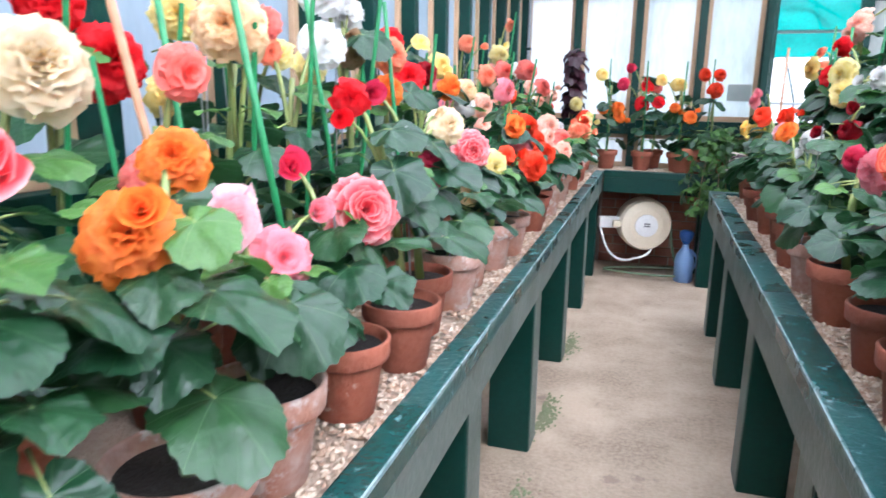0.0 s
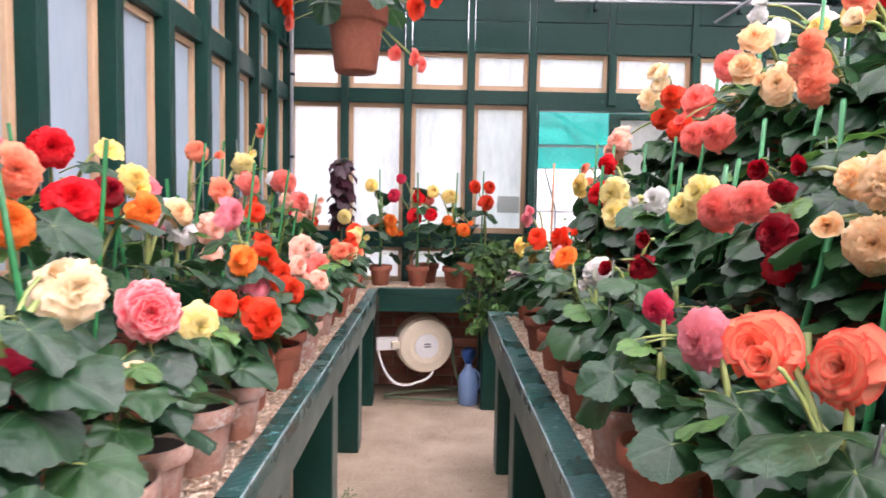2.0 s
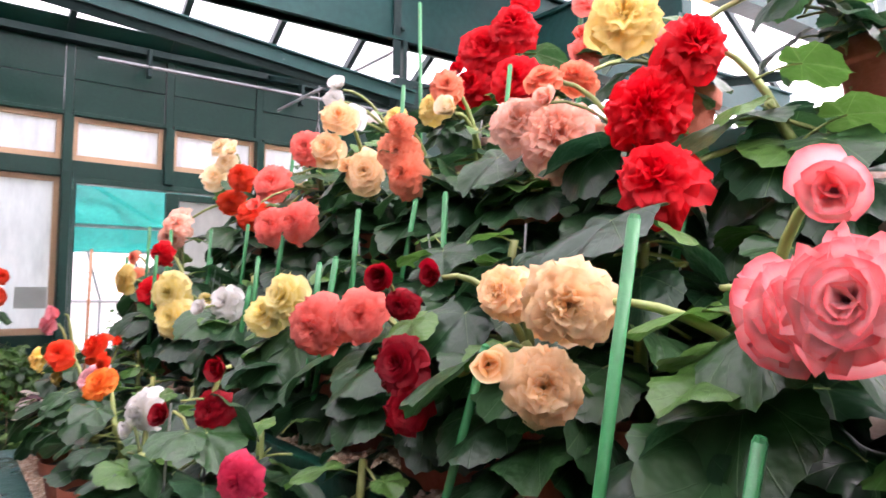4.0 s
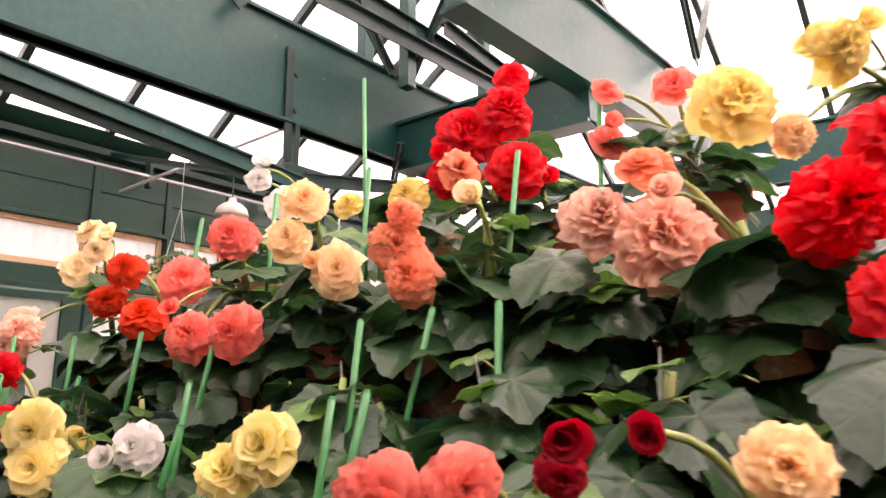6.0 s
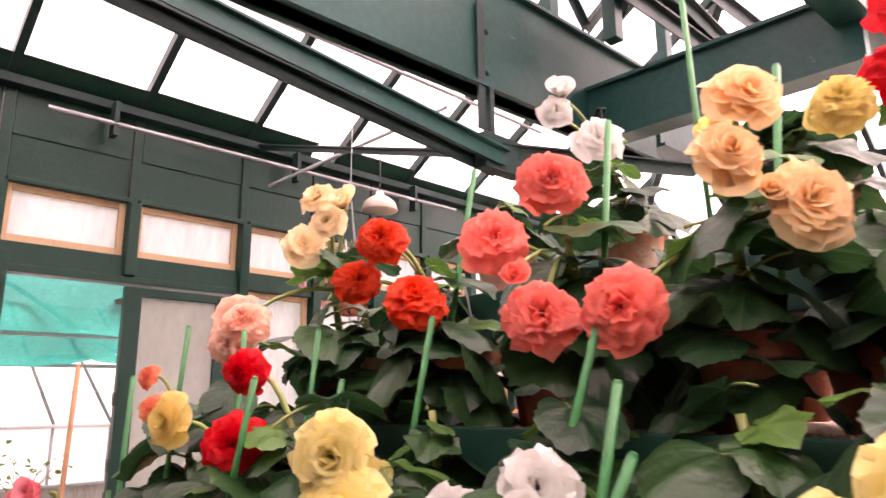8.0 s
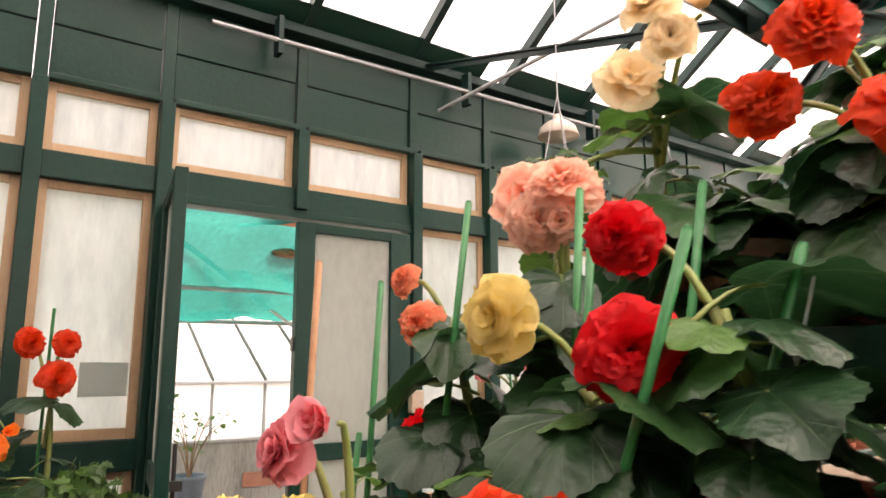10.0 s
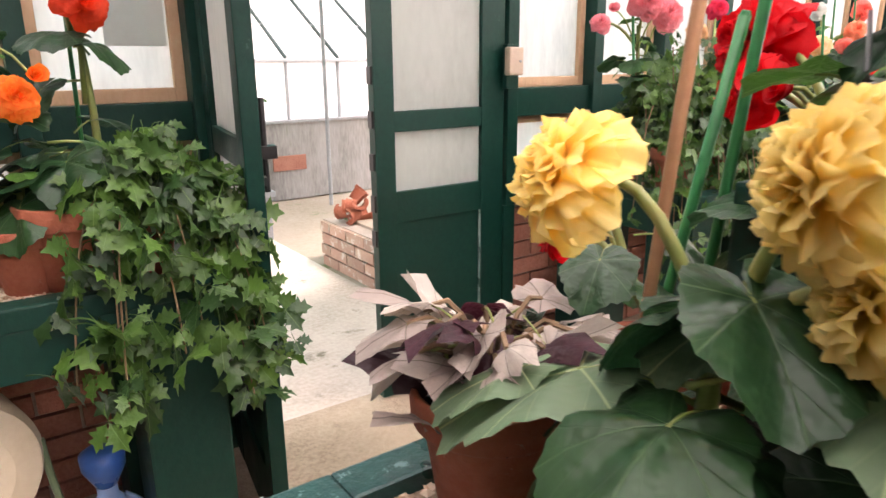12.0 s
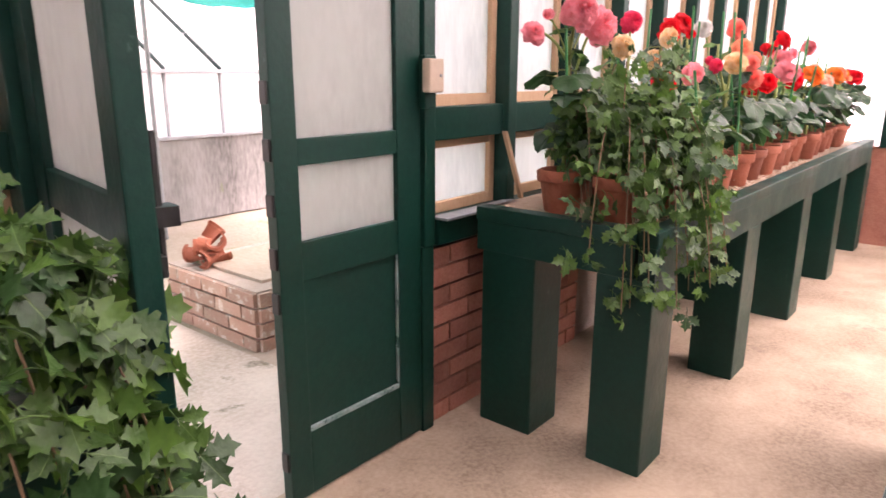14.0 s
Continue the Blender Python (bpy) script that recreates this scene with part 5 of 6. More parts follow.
row(1.56, 1.755, [0.80 + 0.36 * k for k in range(10)], [
    (1.40, 2.739, 1.996, 0.09, "simple", "coral"), (1.428, 2.617, 2.085, 0.10, "simple", "coral"), (1.40, 2.74, 2.10, 0.08, "simple", "coral"), (1.20, 2.591, 1.862, 0.08, "frill", "salmon"),
    (1.200, 2.321, 1.971, 0.11, "frill", "yellow"), (1.160, 2.448, 1.917, 0.13, "frill", "yellow"), (1.210, 2.389, 1.868, 0.07, "frill", "apricot"),
    (1.25, 3.64, 2.061, 0.075, "simple", "white"), (1.27, 3.64, 2.10, 0.05, "bud", "white"), (1.27, 3.563, 1.987, 0.115, "simple", "white"), (1.300, 3.360, 1.956, 0.08, "rose", "yellow"),
    (1.300, 3.176, 1.945, 0.10, "frill", "yellow")], AISLE_R, 24, "on the top staging step", (0.22, 0.40), leaves=16, stakes=0, leaf_size=0.085, low=0.08, fill=False)
for x, z, ys, low, grow, seed in ((0.775, 0.806, [1.0 + 0.27 * k for k in range(12)], 0.14, 0.50, 41), (1.075, 1.165, [1.1 + 0.27 * k for k in range(13)], 0.08, 0.42, 42), (1.39, 1.465, [1.1 + 0.3 * k for k in range(11)], 0.08, 0.40, 43)):
    for k, y in enumerate(ys):
        begonia((x, y, z), [], AISLE_R, seed * 100 + k, 17, 0.9, 0, k % 4 == 0, 0.088, 0, "behind others on the staging", low=low, grow=grow)
for x, y, seed in ((0.98, 2.52, 311), (1.02, 2.78, 312), (1.0, 3.08, 313), (1.0, 2.30, 314)):
    begonia((x, y, 1.165), [], AISLE_R, seed, 20, 0.95, 0, False, 0.095, 1, "among others on the staging", low=0.16, grow=0.46)
row(2.05, 1.465, [1.0 + 0.5 * k for k in range(7)], [], (-0.4, -0.6, 0.2), 25, "on the staging", (0.12, 0.32), leaves=9, stakes=0.4)
row(2.55, 1.165, [1.2 + 0.55 * k for k in range(6)], [], (0.3, -0.6, 0.2), 26, "on the staging", (0.2, 0.36), leaves=7, stakes=0.4)


def plant_stake(top, low, foot, cane=False):
    """A slim stake through two points, its foot pushed down to a height, with a darker cut end."""
    top, low = Vector(top), Vector(low)
    d = (low - top) / (low.z - top.z)
    base = top + d * (foot - top.z)
    root = thing("cane" if cane else "plant_stake", Matrix.Translation(base), "reddish bamboo cane among the begonias" if cane else "green plastic plant stake standing among the begonias", "stake", "plant stakes")
    part("rod", tube(bmesh.new(), [Vector(), (top - base) * 0.5 + Vector((0.002, 0.002, 0)), top - base], 0.0058, 8), CANE if cane else STAKE, root, smooth=True)
    tip = (top - base).normalized()
    part("tip", tube(bmesh.new(), [top - base, top - base + tip * 0.004], [0.0052, 0.004], 8), CANE if cane else STAKE, root)
    return root


for top, low, foot in (
        ((0.98, 3.938, 1.556), (0.98, 4.012, 1.335), 1.168), ((1.03, 3.756, 1.657), (1.03, 3.822, 1.403), 1.168), ((1.02, 4.075, 1.66), (1.02, 4.106, 1.482), 1.168),
        ((1.0, 3.4, 1.661), (1.0, 3.447, 1.527), 1.168), ((0.9, 3.33, 1.54), (0.9, 3.363, 1.396), 1.168), ((0.98, 2.989, 1.632), (0.98, 3.02, 1.414), 1.168),
        ((0.86, 2.92, 1.514), (0.86, 2.934, 1.435), 1.168), ((1.04, 2.767, 1.649), (1.04, 2.776, 1.427), 1.168), ((0.82, 3.962, 1.559), (0.83, 4.052, 1.348), 1.168),
        ((1.45, 3.466, 2.361), (1.45, 3.457, 2.107), 1.76), ((1.32, 2.9, 1.987), (1.32, 2.915, 1.871), 1.468), ((1.4, 2.758, 2.079), (1.4, 2.765, 1.85), 1.468),
        ((1.2, 3.81, 1.972), (1.2, 3.83, 1.885), 1.468), ((1.2, 3.5, 1.981), (1.2, 3.513, 1.846), 1.468), ((1.25, 3.242, 2.006), (1.25, 3.253, 1.875), 1.468),
        ((0.74, 2.104, 1.53), (0.74, 2.15, 1.238), 0.81), ((0.79, 2.35, 1.404), (0.79, 2.425, 1.209), 0.81), ((0.86, 2.854, 1.523), (0.86, 2.932, 1.265), 1.168),
        ((1.08, 2.924, 1.655), (1.08, 2.957, 1.55), 1.168), ((1.02, 2.236, 1.625), (1.02, 2.254, 1.534), 1.168), ((0.77, 2.017, 1.363), (0.77, 2.025, 1.317), 0.81),
        ((0.87, 3.3, 1.468), (0.87, 3.36, 1.345), 1.168), ((0.86, 3.77, 1.473), (0.86, 3.81, 1.322), 1.168), ((0.9, 4.405, 1.684), (0.9, 4.505, 1.178), 1.168),
        ((0.90, 4.154, 1.601), (0.90, 4.194, 1.212), 1.168), ((0.92, 4.19, 1.66), (0.92, 4.20, 1.54), 1.168), ((0.87, 4.623, 1.579), (0.87, 4.645, 1.38), 0.81),
        ((0.85, 4.657, 1.318), (0.85, 4.686, 1.172), 0.81), ((-0.45, 1.575, 1.52), (-0.45, 1.671, 1.186), 0.81), ((-0.62, 1.63, 1.53), (-0.62, 1.664, 1.307), 0.81),
        ((-0.6, 2.075, 1.56), (-0.6, 2.124, 1.381), 0.81), ((-0.55, 2.40, 1.58), (-0.55, 2.445, 1.389), 0.81)):
    plant_stake(top, low, foot)
plant_stake((0.74, 4.60, 1.601), (0.74, 4.623, 1.375), 0.81, True)
plant_stake((-0.5, 1.395, 1.50), (-0.5, 1.442, 1.314), 0.81, True)

# ---- bench beside the door ----
TO_DOOR = (-0.55, -0.80, 0.12)


def far_row(y, xs, flowers, seed, spot, height):
    r = random.Random(seed)
    mine = {x: [] for x in xs}
    for f in flowers:
        mine[min(xs, key=lambda x: abs(x - f[0]))].append(f)
    for x in xs:
        fl = mine[x]
        if not fl:
            hue = r.choice(("orange", "coral", "peach", "red", "pink", "apricot", "salmon"))
            fl = [(x + r.uniform(-0.08, 0.08), y - 0.04 + r.uniform(-0.04, 0.04), 0.806 + r.uniform(*height), r.uniform(0.09, 0.12), r.choice(("rose", "frill")), hue) for k in range(r.choice((1, 2, 2)))]
        begonia((x, y + r.uniform(-0.02, 0.02), 0.806), fl, TO_DOOR, r.randrange(10 ** 6), 10, 0.95, max(f[2] for f in fl) + r.uniform(0, 0.12) if r.random() < 0.6 else 0, False, 0.088, 0, spot)


far_row(5.81, [2.80 + 0.215 * k for k in range(15)], [
    (2.632, 5.800, 1.249, 0.10, "frill", "red"), (3.192, 5.750, 1.322, 0.10, "rose", "apricot"), (3.445, 5.750, 1.260, 0.09, "frill", "coral"), (3.428, 5.760, 1.322, 0.08, "frill", "coral"),
    (3.022, 5.850, 1.279, 0.09, "frill", "pink"), (3.123, 5.800, 1.311, 0.07, "frill", "hotpink"), (3.962, 5.750, 1.291, 0.11, "frill", "pink"), (4.080, 5.750, 1.291, 0.10, "frill", "pink"),
    (4.560, 5.750, 1.280, 0.12, "frill", "orange"), (5.120, 5.750, 1.270, 0.12, "frill", "orange")], 31, "on the door-side bench", (0.40, 0.50))
far_row(6.10, [2.45 + 0.25 * k for k in range(14)], [
    (2.398, 6.000, 1.479, 0.13, "frill", "pink"), (2.244, 6.080, 1.406, 0.08, "frill", "pink"), (2.505, 5.980, 1.439, 0.13, "frill", "pink"), (2.721, 6.000, 1.378, 0.10, "frill", "apricot"),
    (2.995, 6.100, 1.479, 0.10, "frill", "hotpink"), (3.377, 6.100, 1.460, 0.12, "rose", "red"), (3.540, 6.100, 1.502, 0.11, "rose", "red"), (3.926, 6.150, 1.503, 0.10, "rose", "white"), (3.704, 6.150, 1.492, 0.09, "rose", "white"),
    (3.927, 5.950, 1.403, 0.12, "frill", "salmon"), (4.302, 6.100, 1.516, 0.12, "frill", "coral"), (4.879, 6.000, 1.479, 0.12, "frill", "red")], 32, "near the end windows", (0.50, 0.66))


# ---- trailing and foliage plants ----
def ivy(at, lean, spread, drop, count, seed, label, height=0.22, size=1.0):
    r = random.Random(seed)
    root = thing("grape_ivy", Matrix.Translation(at), label, "ivy", "trailing ivies")
    use("pot", POTS[0], root, Matrix())
    use("soil", SOILS, root, Matrix.Translation((0, 0, 0.132)))
    vines = bmesh.new()
    lv = Vector((*lean, 0)).normalized()
    side = Vector((-lv.y, lv.x, 0))
    for k in range(20):
        s = r.uniform(-1, 1)
        out = lv * r.uniform(0.10, 0.24) + side * s * spread
        low = -drop * r.uniform(0.25, 1.0) * (1 - 0.35 * abs(s))
        path = bow((0, 0, 0.14), out * 0.7 + Vector((0, 0, 0.14 + height * r.uniform(0.4, 1.6))), out + Vector((0, 0, low)), 9)
        if k < 6:
            path = bow((0, 0, 0.14), out * 0.3 + Vector((0, 0, 0.3)), out * r.uniform(0.2, 0.7) + Vector((0, 0, 0.15 + height * r.uniform(0.3, 1.0))), 9)
        tube(vines, path, 0.0022, 5)
        for j in range(int(count * 0.72) // 20):
            q = path[min(9, 2 + j % 8)].lerp(path[min(9, 3 + j % 8)], r.random()) + Vector((r.uniform(-0.05, 0.05), r.uniform(-0.05, 0.05), r.uniform(-0.03, 0.05)))
            o = lv + side * r.uniform(-1.6, 1.6)
            use("leaf", r.choice(IVIES), root, leaf_pose(q, o, r.uniform(0, 80), size * r.uniform(0.036, 0.092), r.uniform(-60, 60)))
    part("vine", vines, TWIG, root)
    return root


ivy((0.57, 5.93, 0.806), (0.22, -1.0), 0.26, 0.37, 640, 81, "green grape ivy trailing over the end of the bench")
ivy((2.41, 5.84, 0.806), (-0.3, -1.0), 0.28, 0.30, 640, 82, "green grape ivy trailing over the bench corner", 0.42, 0.75)
ivy((2.44, 6.06, 0.806), (-0.2, -1.0), 0.20, 0.0, 360, 84, "bushy green grape ivy on the bench corner", 0.36, 0.75)
ivy((2.62, 5.78, 0.806), (0.2, -1.0), 0.20, 0.34, 340, 83, "green grape ivy trailing over the bench front", 0.2, 0.75)

rex = thing("rex_begonia", pose(0.67, 4.79, 0.806), "silver and maroon rex begonia at the end of the staging", "plant")
use("pot", POTS[0], rex, Matrix())
use("soil", SOILS, rex, Matrix.Translation((0, 0, 0.132)))
rng = random.Random(91)
st = bmesh.new()
for k in range(58):
    az = k * 2.4
    out = Vector((math.cos(az), math.sin(az), 0)) + Vector((-0.1, -0.05, 0))
    out.normalize()
    p = Vector((0, 0, 0.15)) + out * rng.uniform(0.03, 0.095) + Vector((0, 0, rng.uniform(-0.04, 0.09)))
    part("leaf_stalk", tube(bmesh.new(), bow((0, 0, 0.13), Vector((p.x * 0.5, p.y * 0.5, p.z + 0.03)), p, 4), 0.003, 5), TWIG, rex)
    use("leaf", MAROONS[0] if k % 4 == 0 else rng.choice(REXES), rex, leaf_pose(p, out, rng.uniform(-45, 55), rng.uniform(0.038, 0.060), rng.uniform(-40, 40)) @ Matrix.Diagonal((1.25, 0.72, 1.4, 1)))


def hanging(x, y, rim, seed, flowers, label, ivyish=False, big=1.0):
    """A terracotta pot hung on wires from the roof."""
    deep = 0.152 * big * (1.2 if big > 1 else 1.0)
    root = thing("hanging_pot", pose(x, y, rim - deep), label, "hanging pot", "hanging pots")
    use("pot", POTS[0], root, Matrix.Diagonal((1.05 * big, 1.05 * big, deep / 0.152, 1)))
    use("soil", SOILS, root, Matrix.Translation((0, 0, deep - 0.02)) @ Matrix.Diagonal((big, big, 1, 1)))
    r = random.Random(seed)
    w = bmesh.new()
    up = EAVE + min(NY - y, x - WX) * PITCH - rim + deep
    for a in (0.3, 2.4, 4.5):
        tube(w, [(0.085 * big * math.cos(a), 0.085 * big * math.sin(a), deep), (0, 0, deep + 0.4)], 0.0018, 5)
    tube(w, [(0, 0, deep + 0.4), (0, 0, up)], 0.0022, 5)
    part("hanging_wire", w, WIRE, root)
    st = bmesh.new()
    for k in range(22 if not ivyish else 46):
        az = k * 2.4
        out = Vector((math.cos(az), math.sin(az), 0))
        p = Vector((0, 0, deep + 0.05)) + (out * r.uniform(0.05, 0.16) + Vector((0, 0, r.uniform(-0.06, 0.10)))) * big
        tube(st, bow((0, 0, deep), Vector((p.x * 0.6, p.y * 0.6, p.z + 0.05)), p, 4), 0.003, 5)
        use("leaf", r.choice(IVIES if ivyish else LEAVES), root, leaf_pose(p, out, r.uniform(15, 75), big * r.uniform(0.04, 0.07), r.uniform(-30, 30)))
    for fx, fy, fz, d, hue in flowers:
        q = Vector((fx - x, fy - y, fz - rim + deep))
        tube(st, bow((0, 0, deep + 0.02), Vector((q.x * 0.7, q.y * 0.7, q.z + 0.08)), q, 5), 0.003, 5)
        n = Vector((q.x, q.y - 0.12, -0.03))
        tagged(use("flower", bloom("simple", hue, r.randrange(3)), root, aim(q, n, d, r.uniform(0, 6))), HUES[hue][0] + " bloom")
    part("stem", st, STEM, root)
    return root


hanging(-0.255, 4.87, 2.395, 95, [(0.155, 4.8, 2.452, 0.15, "flame"), (0.058, 4.8, 2.378, 0.15, "flame"), (-0.586, 4.8, 2.372, 0.15, "flame"), (-0.585, 4.8, 2.288, 0.1, "coral"), (-0.047, 4.8, 2.152, 0.1, "coral"), (0.05, 4.8, 2.135, 0.1, "coral"), (0.087, 4.8, 2.099, 0.09, "coral"), (-0.641, 4.8, 2.415, 0.12, "flame")], "large terracotta hanging pot of orange-red trailing begonia", big=1.83)
hanging(2.0, 5.3, 2.03, 96, [(1.720, 5.231, 1.973, 0.04, "blush"), (1.800, 5.183, 1.892, 0.03, "blush")], "terracotta hanging pot of trailing foliage", True)

# ---- fixtures and loose things ----
lamp = thing("hanging_lamp", pose(2.90, 6.20, 2.70), "cream enamel dome lamp hung from the roof", "lamp")
part("shade", lathe([(0.115, 0.0), (0.117, 0.004), (0.10, 0.055), (0.06, 0.088), (0.03, 0.10), (0.025, 0.13), (0.002, 0.131)], 24), ENAMEL, lamp, smooth=True)
part("cord", tube(bmesh.new(), [(0, 0, 0.13), (0, 0, 0.42)], 0.005, 6), BLACK, lamp)

reel = thing("hose_reel", pose(0.105, 6.0, 0.41, 0, 0, 14), "beige wall hose reel under the end bench", "hose reel")
axis = Matrix.Rotation(radians(90), 4, "X") @ Matrix.Rotation(radians(0), 4, "Z")
body = lathe([(0.02, -0.12), (0.175, -0.11), (0.195, -0.09), (0.195, 0.05), (0.18, 0.08), (0.12, 0.095), (0.085, 0.092)], 36)
bmesh.ops.transform(body, matrix=axis, verts=body.verts)
part("drum", body, BEIGE, reel, smooth=False)
face = lathe([(0.085, 0.090), (0.083, 0.104), (0.03, 0.110), (0.002, 0.110)], 36)
bmesh.ops.transform(face, matrix=axis, verts=face.verts)
part("face_plate", face, WHITEP, reel, "pale round face plate")
for z, w in ((0.012, 0.045), (-0.006, 0.045)):
    part("print_bar", box(-w / 2, w / 2, -0.1125, -0.109, z, z + 0.008), INK, reel)
part("wall_bracket", box(-0.34, -0.17, -0.03, 0.03, -0.035, 0.05, 0.01), WHITEP, reel)
part("bracket_arm", box(-0.24, -0.12, -0.07, 0.07, -0.02, 0.03, 0.01), BEIGE, reel)
part("feed_hose", tube(bmesh.new(), bow((-0.33, -0.05, -0.03), (-0.28, -0.10, -0.30), (-0.10, -0.10, -0.26), 10) + bow((-0.08, -0.10, -0.25), (0.02, -0.10, -0.24), (0.05, -0.08, -0.18), 6), 0.009, 8), WHITEP, reel)
part("hose", tube(bmesh.new(), bow((0.19, -0.05, 0.02), (0.20, -0.08, -0.30), (0.30, -0.12, -0.365), 10) + bow((0.32, -0.12, -0.37), (0.1, -0.2, -0.372), (-0.25, 0.02, -0.372), 8) + bow((-0.27, 0.03, -0.372), (-0.3, 0.14, -0.372), (0.3, 0.12, -0.372), 8), 0.009, 8), HOSE, reel)

bottle = thing("sprayer_bottle", pose(0.418, 5.95, 0), "pale blue plastic bottle with a dark blue funnel top", "bottle")
part("body", lathe([(0.062, 0), (0.068, 0.008), (0.07, 0.16), (0.062, 0.20), (0.035, 0.245), (0.024, 0.26), (0.024, 0.285)], 24), BOTTLE, bottle, smooth=True)
part("funnel", lathe([(0.02, 0.285), (0.026, 0.29), (0.05, 0.34), (0.052, 0.375), (0.03, 0.39), (0.002, 0.392)], 20), BLUE, bottle, smooth=True)
part("handle", tube(bmesh.new(), bow((0.062, -0.01, 0.10), (0.12, -0.02, 0.19), (0.035, 0, 0.245), 8), 0.009, 8), BOTTLE, bottle)
tagged(part("plant_label", box(0.485, 0.515, 5.90, 5.902, 0.955, 1.01), WHITEP), "small white plastic plant label in a pot", "label")


# ---- outside the door ----
tagged(part("ground", box(-90, 90, -90, 140, -0.3, -0.01), YARD), "dusty yard ground with grass and moss", "ground", kind="structure")
tagged(part("path", box(0.75, 2.05, NY + 0.02, 10.2, -0.02, 0.0), PATHWAY), "worn concrete path outside the door", "path", kind="structure")

glasshouse = thing("glasshouse", pose(0, 10.35, 0), "white-glazed glasshouse on a stained concrete base", "glasshouse")
part("base_wall", box(-3, 4.45, 0, 0.14, 0, 0.72, 0.01), CONCRETE, glasshouse)
part("base_wall", box(4.31, 4.45, 0.142, 9, 0, 0.72, 0.01), CONCRETE, glasshouse)
part("sill", box(-3, 4.47, -0.02, 0.16, 0.72, 0.745, 0.004), GREYWOOD, glasshouse)
for k in range(14):
    x = -3 + 0.53 * k
    part("pane", box(x + 0.012, x + 0.518, 0.05, 0.056, 0.746, 1.27), PANE, glasshouse)
    part("glazing_bar", box(x - 0.011, x + 0.011, 0.03, 0.07, 0.746, 1.27), GREYWOOD, glasshouse)
    rp = bmesh.new()
    rp.faces.new([rp.verts.new(p) for p in ((x + 0.012, 0.03, 1.29), (x + 0.518, 0.03, 1.29), (x + 0.518, 2.5, 2.75), (x + 0.012, 2.5, 2.75))])
    part("roof_pane", rp, PANE, glasshouse)
    part("roof_bar", bar(bmesh.new(), (x, 0.02, 1.30), (x, 2.5, 2.765), 0.016, 0.035), DARK, glasshouse)
for z in (0.60, 1.25, 1.9):
    part("lap", box(-3, 4.42, z * 0.92, z * 0.92 + 0.012, 1.29 + z * 0.545, 1.30 + z * 0.545), GREYWOOD, glasshouse)
part("eave", box(-3, 4.45, -0.02, 0.08, 1.27, 1.30, 0.004), GREYWOOD, glasshouse)
part("end_pane", box(4.39, 4.396, 0.1, 5, 0.746, 2.2), PANE, glasshouse)
part("vent_board", box(2.62, 2.95, -0.02, -0.002, 0.28, 0.42, 0.004), BRICK, glasshouse)

lean_to = thing("glasshouse", pose(4.7, 11.6, 0), "far white-glazed glasshouse beyond the yard", "glasshouse")
part("base_wall", box(0, 8, 0, 0.15, 0, 0.72, 0.01), CONCRETE, lean_to)
for k in range(10):
    part("pane", box(0.012 + 0.6 * k, 0.588 + 0.6 * k, 0.05, 0.056, 0.73, 2.0), PANE, lean_to)
    part("glazing_bar", box(0.6 * k - 0.011, 0.6 * k + 0.011, 0.03, 0.07, 0.73, 2.0), GREYWOOD, lean_to)
part("roof_pane", placed(box(0, 6, 0, 3, 0, 0.006), lambda x, y, z: Vector((x, y, 2.0 + y * 0.5 + z))), PANE, lean_to)

# shade net on poles
net = thing("shade_net", pose(0, 0, 0), "sagging teal shade net on rusty poles above the yard", "shade net")
bm = bmesh.new()
nx, ny = 26, 18
grid = []
for j in range(ny + 1):
    rowv = []
    for i in range(nx + 1):
        x, y = -0.6 + 5.4 * i / nx, 7.15 + 2.75 * j / ny
        z = 2.72 - 0.86 * (j / ny) ** 0.8 + 0.06 * math.sin(x * 2.3 + j * 0.5) - 0.10 * math.sin(math.pi * (j / ny * 3 % 1)) + 0.03 * math.sin(x * 7 + j)
        rowv.append(bm.verts.new((x, y, z)))
    grid.append(rowv)
for j in range(ny):
    for i in range(nx):
        bm.faces.new((grid[j][i], grid[j][i + 1], grid[j + 1][i + 1], grid[j + 1][i]))
part("cloth", bm, NET, net, smooth=True)
rng = random.Random(44)
for x, y, w in ((2.18, 8.30, 0.14), (2.40, 8.42, 0.10), (3.1, 8.0, 0.09)):
    lump = bmesh.new()
    bmesh.ops.create_icosphere(lump, subdivisions=3, radius=1)
    low = 2.72 - 0.86 * ((y - 7.15) / 2.75) ** 0.8 - 0.03
    for v in lump.verts:
        k = rng.uniform(0.7, 1.15)
        v.co = Vector((x + v.co.x * w * k, y + v.co.y * w * 0.6 * k, low + v.co.z * 0.035))
    part("leaf_litter", lump, TWIG, net, "dark heap of dead leaves on the net")
rag = bmesh.new()
rag.faces.new([rag.verts.new(p) for p in ((1.75, 7.2, 2.66), (2.15, 7.25, 2.64), (2.3, 8.1, 2.42), (1.95, 8.0, 2.40), (1.8, 7.6, 2.52))])
part("torn_patch", rag, CANOPY_RED, net, "torn red cloth patch")
for a, b in (((-0.6, 9.88, 1.82), (4.8, 9.88, 1.86)), ((-0.6, 8.95, 2.02), (4.8, 8.95, 2.06)), ((0.2, 7.15, 2.70), (2.9, 9.88, 1.82)), ((2.97, 9.88, 0), (2.97, 9.88, 1.86)), ((0.6, 9.88, 0), (0.6, 9.88, 1.86)), ((-0.6, 7.15, 2.74), (4.8, 7.15, 2.74)), ((4.6, 9.88, 0), (4.6, 9.88, 1.86))):
    part("pole", tube(bmesh.new(), [a, b], 0.018, 8), GREYWOOD, net)
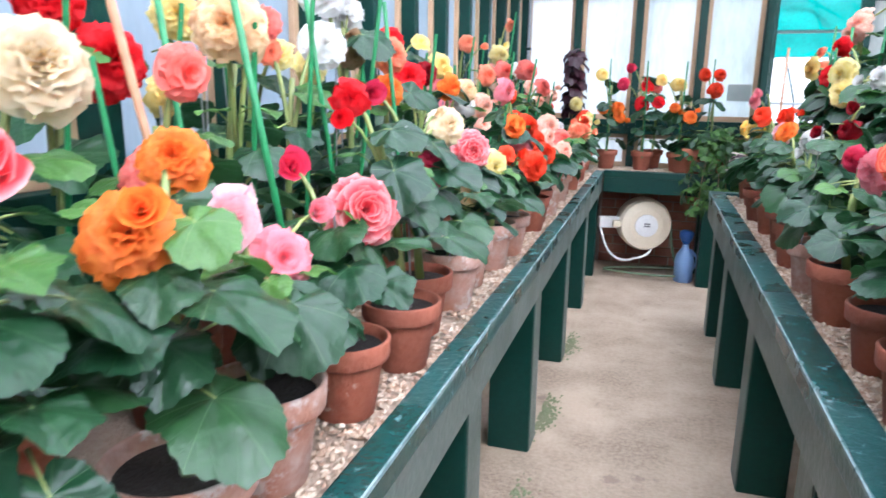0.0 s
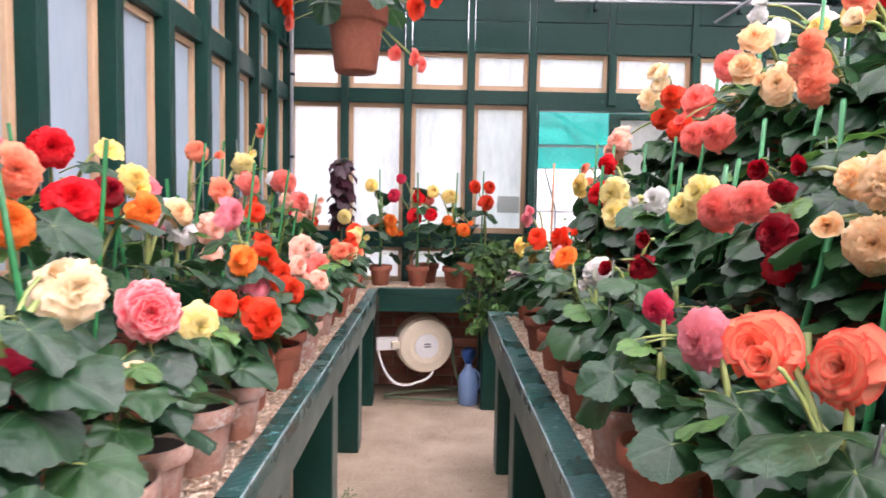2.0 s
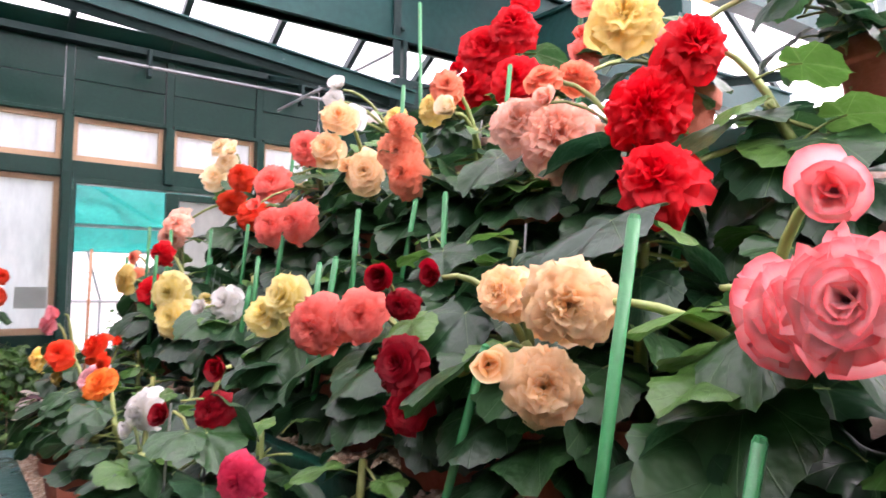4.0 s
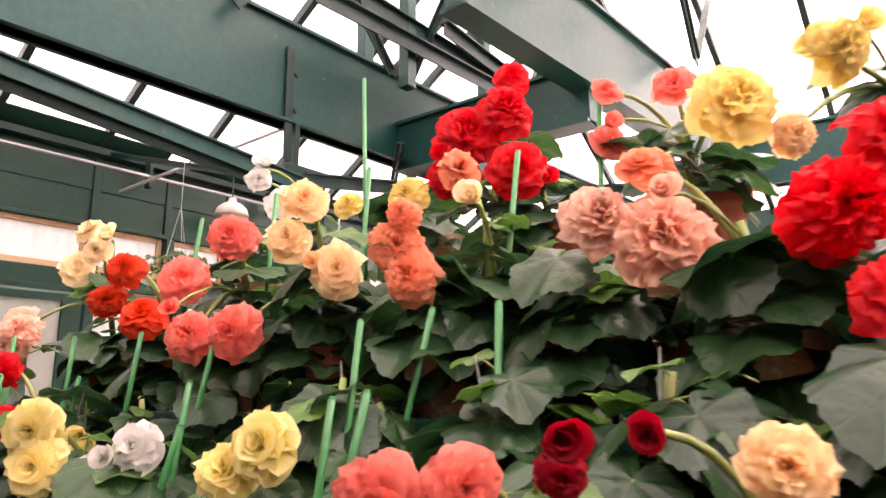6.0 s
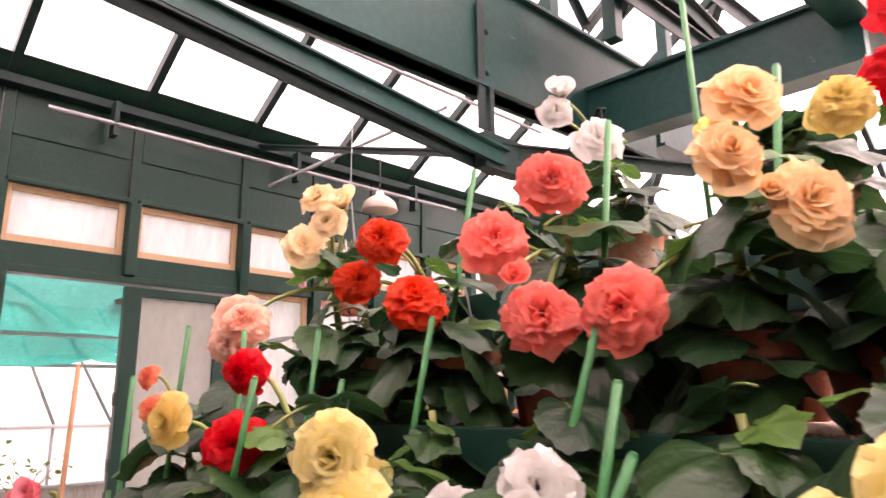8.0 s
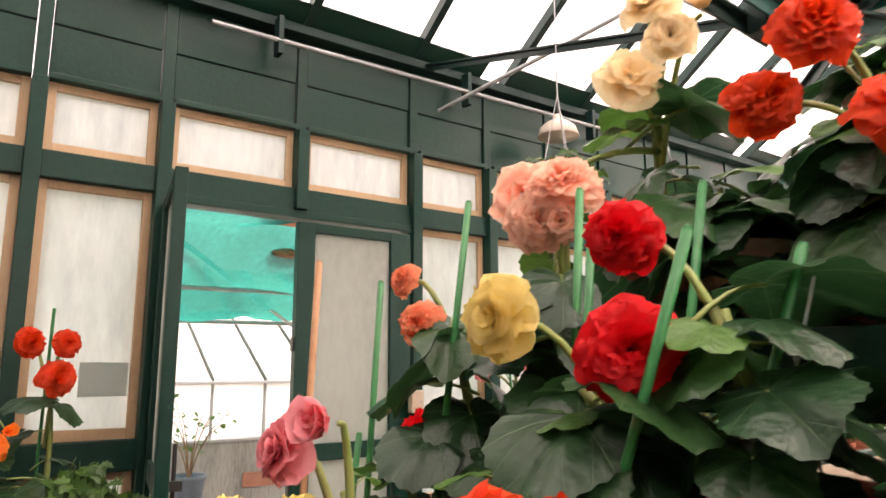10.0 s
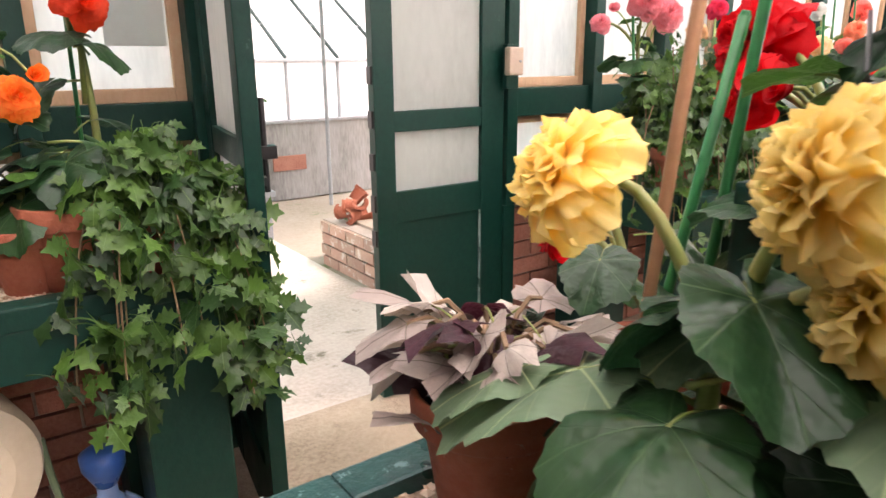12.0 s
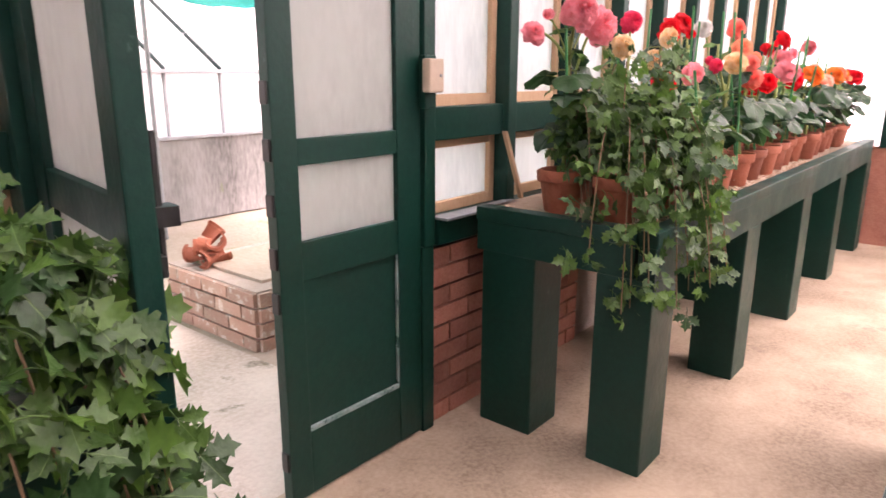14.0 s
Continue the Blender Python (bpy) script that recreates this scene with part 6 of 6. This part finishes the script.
for x in (-0.5, 4.7):
    part("pole", tube(bmesh.new(), [(x, 7.15, -0.01), (x, 7.15, 2.74)], 0.02, 8), GREYWOOD, net)

# potted shrub by the far base wall
shrub = thing("potted_shrub", pose(1.80, 9.2, 0.36), "sparse bare-twigged shrub in a blue-grey pot", "shrub")
part("pot", lathe([(0.09, 0), (0.095, 0.004), (0.125, 0.22), (0.135, 0.225), (0.135, 0.25), (0.12, 0.25), (0.115, 0.22)], 20), BLUEGREY, shrub, smooth=True)
tw = bmesh.new()
rng = random.Random(8)
for k in range(9):
    az = k * 2.4
    tip = Vector((math.cos(az) * rng.uniform(0.1, 0.35), math.sin(az) * rng.uniform(0.1, 0.3), rng.uniform(0.6, 1.05)))
    pts = bow((0, 0, 0.2), (tip.x * 0.3, tip.y * 0.3, 0.6), tip, 6)
    tube(tw, pts, [0.007, 0.006, 0.005, 0.004, 0.003, 0.003, 0.002], 5)
    for j in range(5):
        q = pts[2 + j % 5] + Vector((rng.uniform(-0.05, 0.05), rng.uniform(-0.05, 0.05), rng.uniform(-0.02, 0.05)))
        use("leaf", YOUNG[j % 2], shrub, leaf_pose(q, (rng.uniform(-1, 1), rng.uniform(-1, 1), 0), rng.uniform(0, 50), rng.uniform(0.02, 0.035)))
part("twig", tw, TWIG, shrub)
stand = thing("low_table", pose(1.80, 9.2, 0), "low wooden bench holding a pot outside", "table")
part("top", box(-0.3, 0.3, -0.2, 0.2, 0.32, 0.36, 0.004), GREYWOOD, stand)
for x in (-0.27, 0.23):
    for y in (-0.17, 0.13):
        part("leg", box(x, x + 0.04, y, y + 0.04, -0.01, 0.32, 0.003), GREYWOOD, stand)

# low brick planter with broken pots
planter = thing("brick_planter", pose(0, 0, 0), "low red brick planter wall with mortar joints", "planter")
part("core", box(2.12, 3.42, 7.47, 8.26, -0.01, 0.285), MORTAR, planter)
part("fill", box(2.22, 3.32, 7.57, 8.16, 0.285, 0.30), YARD, planter)
shards = thing("broken_pots", pose(2.24, 8.05, 0.305), "heap of broken terracotta pot shards", "pot shards")
rng = random.Random(17)
for k in range(9):
    sh = lathe([(0.038, 0), (0.047, 0.07), (0.053, 0.072), (0.053, 0.09)], 20)
    bmesh.ops.delete(sh, geom=[v for v in sh.verts if math.atan2(v.co.y, v.co.x) > rng.uniform(0.4, 1.8)], context="VERTS")
    ob = part("shard", sh, POT, shards)
    ob.matrix_basis = pose(rng.uniform(-0.03, 0.03), rng.uniform(-0.03, 0.03), 0.015 + 0.035 * (k % 4), rng.uniform(40, 110), rng.uniform(-40, 40), rng.uniform(0, 360))
    sh_mod = ob.modifiers.new("thickness", "SOLIDIFY")
    sh_mod.thickness = 0.006

# ---- bricks ----
def brick_mesh(w, d, h):
    b = box(-w / 2, w / 2, -d / 2, d / 2, -h / 2, h / 2)
    for v in b.verts:
        v.co += Vector((rng.uniform(-0.002, 0.002), rng.uniform(-0.001, 0.001), rng.uniform(-0.0015, 0.0015)))
    return mesh_of("brick", b, BRICK, False)


LONG = [brick_mesh(0.214, 0.03, 0.064) for k in range(3)]
wn_ob = tagged_name("wall_north")


OLD_LONG = []
for me in LONG:
    me = me.copy()
    me.materials[0] = BRICK_PALE
    OLD_LONG.append(me)


def courses(parent, x0, x1, y, z0, rows, along=None, stock=LONG):
    """Stretcher courses on a face that looks to -y, or turned about z."""
    for j in range(rows):
        u = x0 if j % 2 else x0 - 0.112
        while u < x1:
            a, b = max(u, x0), min(u + 0.214, x1)
            if b - a > 0.05:
                me = stock[(j * 7 + int(u * 31)) % 3]
                m = Matrix.Translation(((a + b) / 2, y, z0 + 0.038 + j * 0.0755)) if along is None else along((a + b) / 2, z0 + 0.038 + j * 0.0755)
                use("brick", me, parent, m @ Matrix.Diagonal(((b - a) / 0.214, 1, 1, 1)))
            u += 0.224


courses(wn_ob, 2.106, 3.2, NY - 0.037, 0.0, 9)
courses(wn_ob, -0.24, 0.80, NY - 0.037, 0.0, 9)
courses(planter, 2.12, 3.4, 7.462, -0.02, 4, stock=OLD_LONG)
courses(planter, 7.47, 8.26, 0, -0.02, 4, lambda u, z: Matrix.Translation((2.112, u, z)) @ Matrix.Rotation(radians(90), 4, "Z"), OLD_LONG)
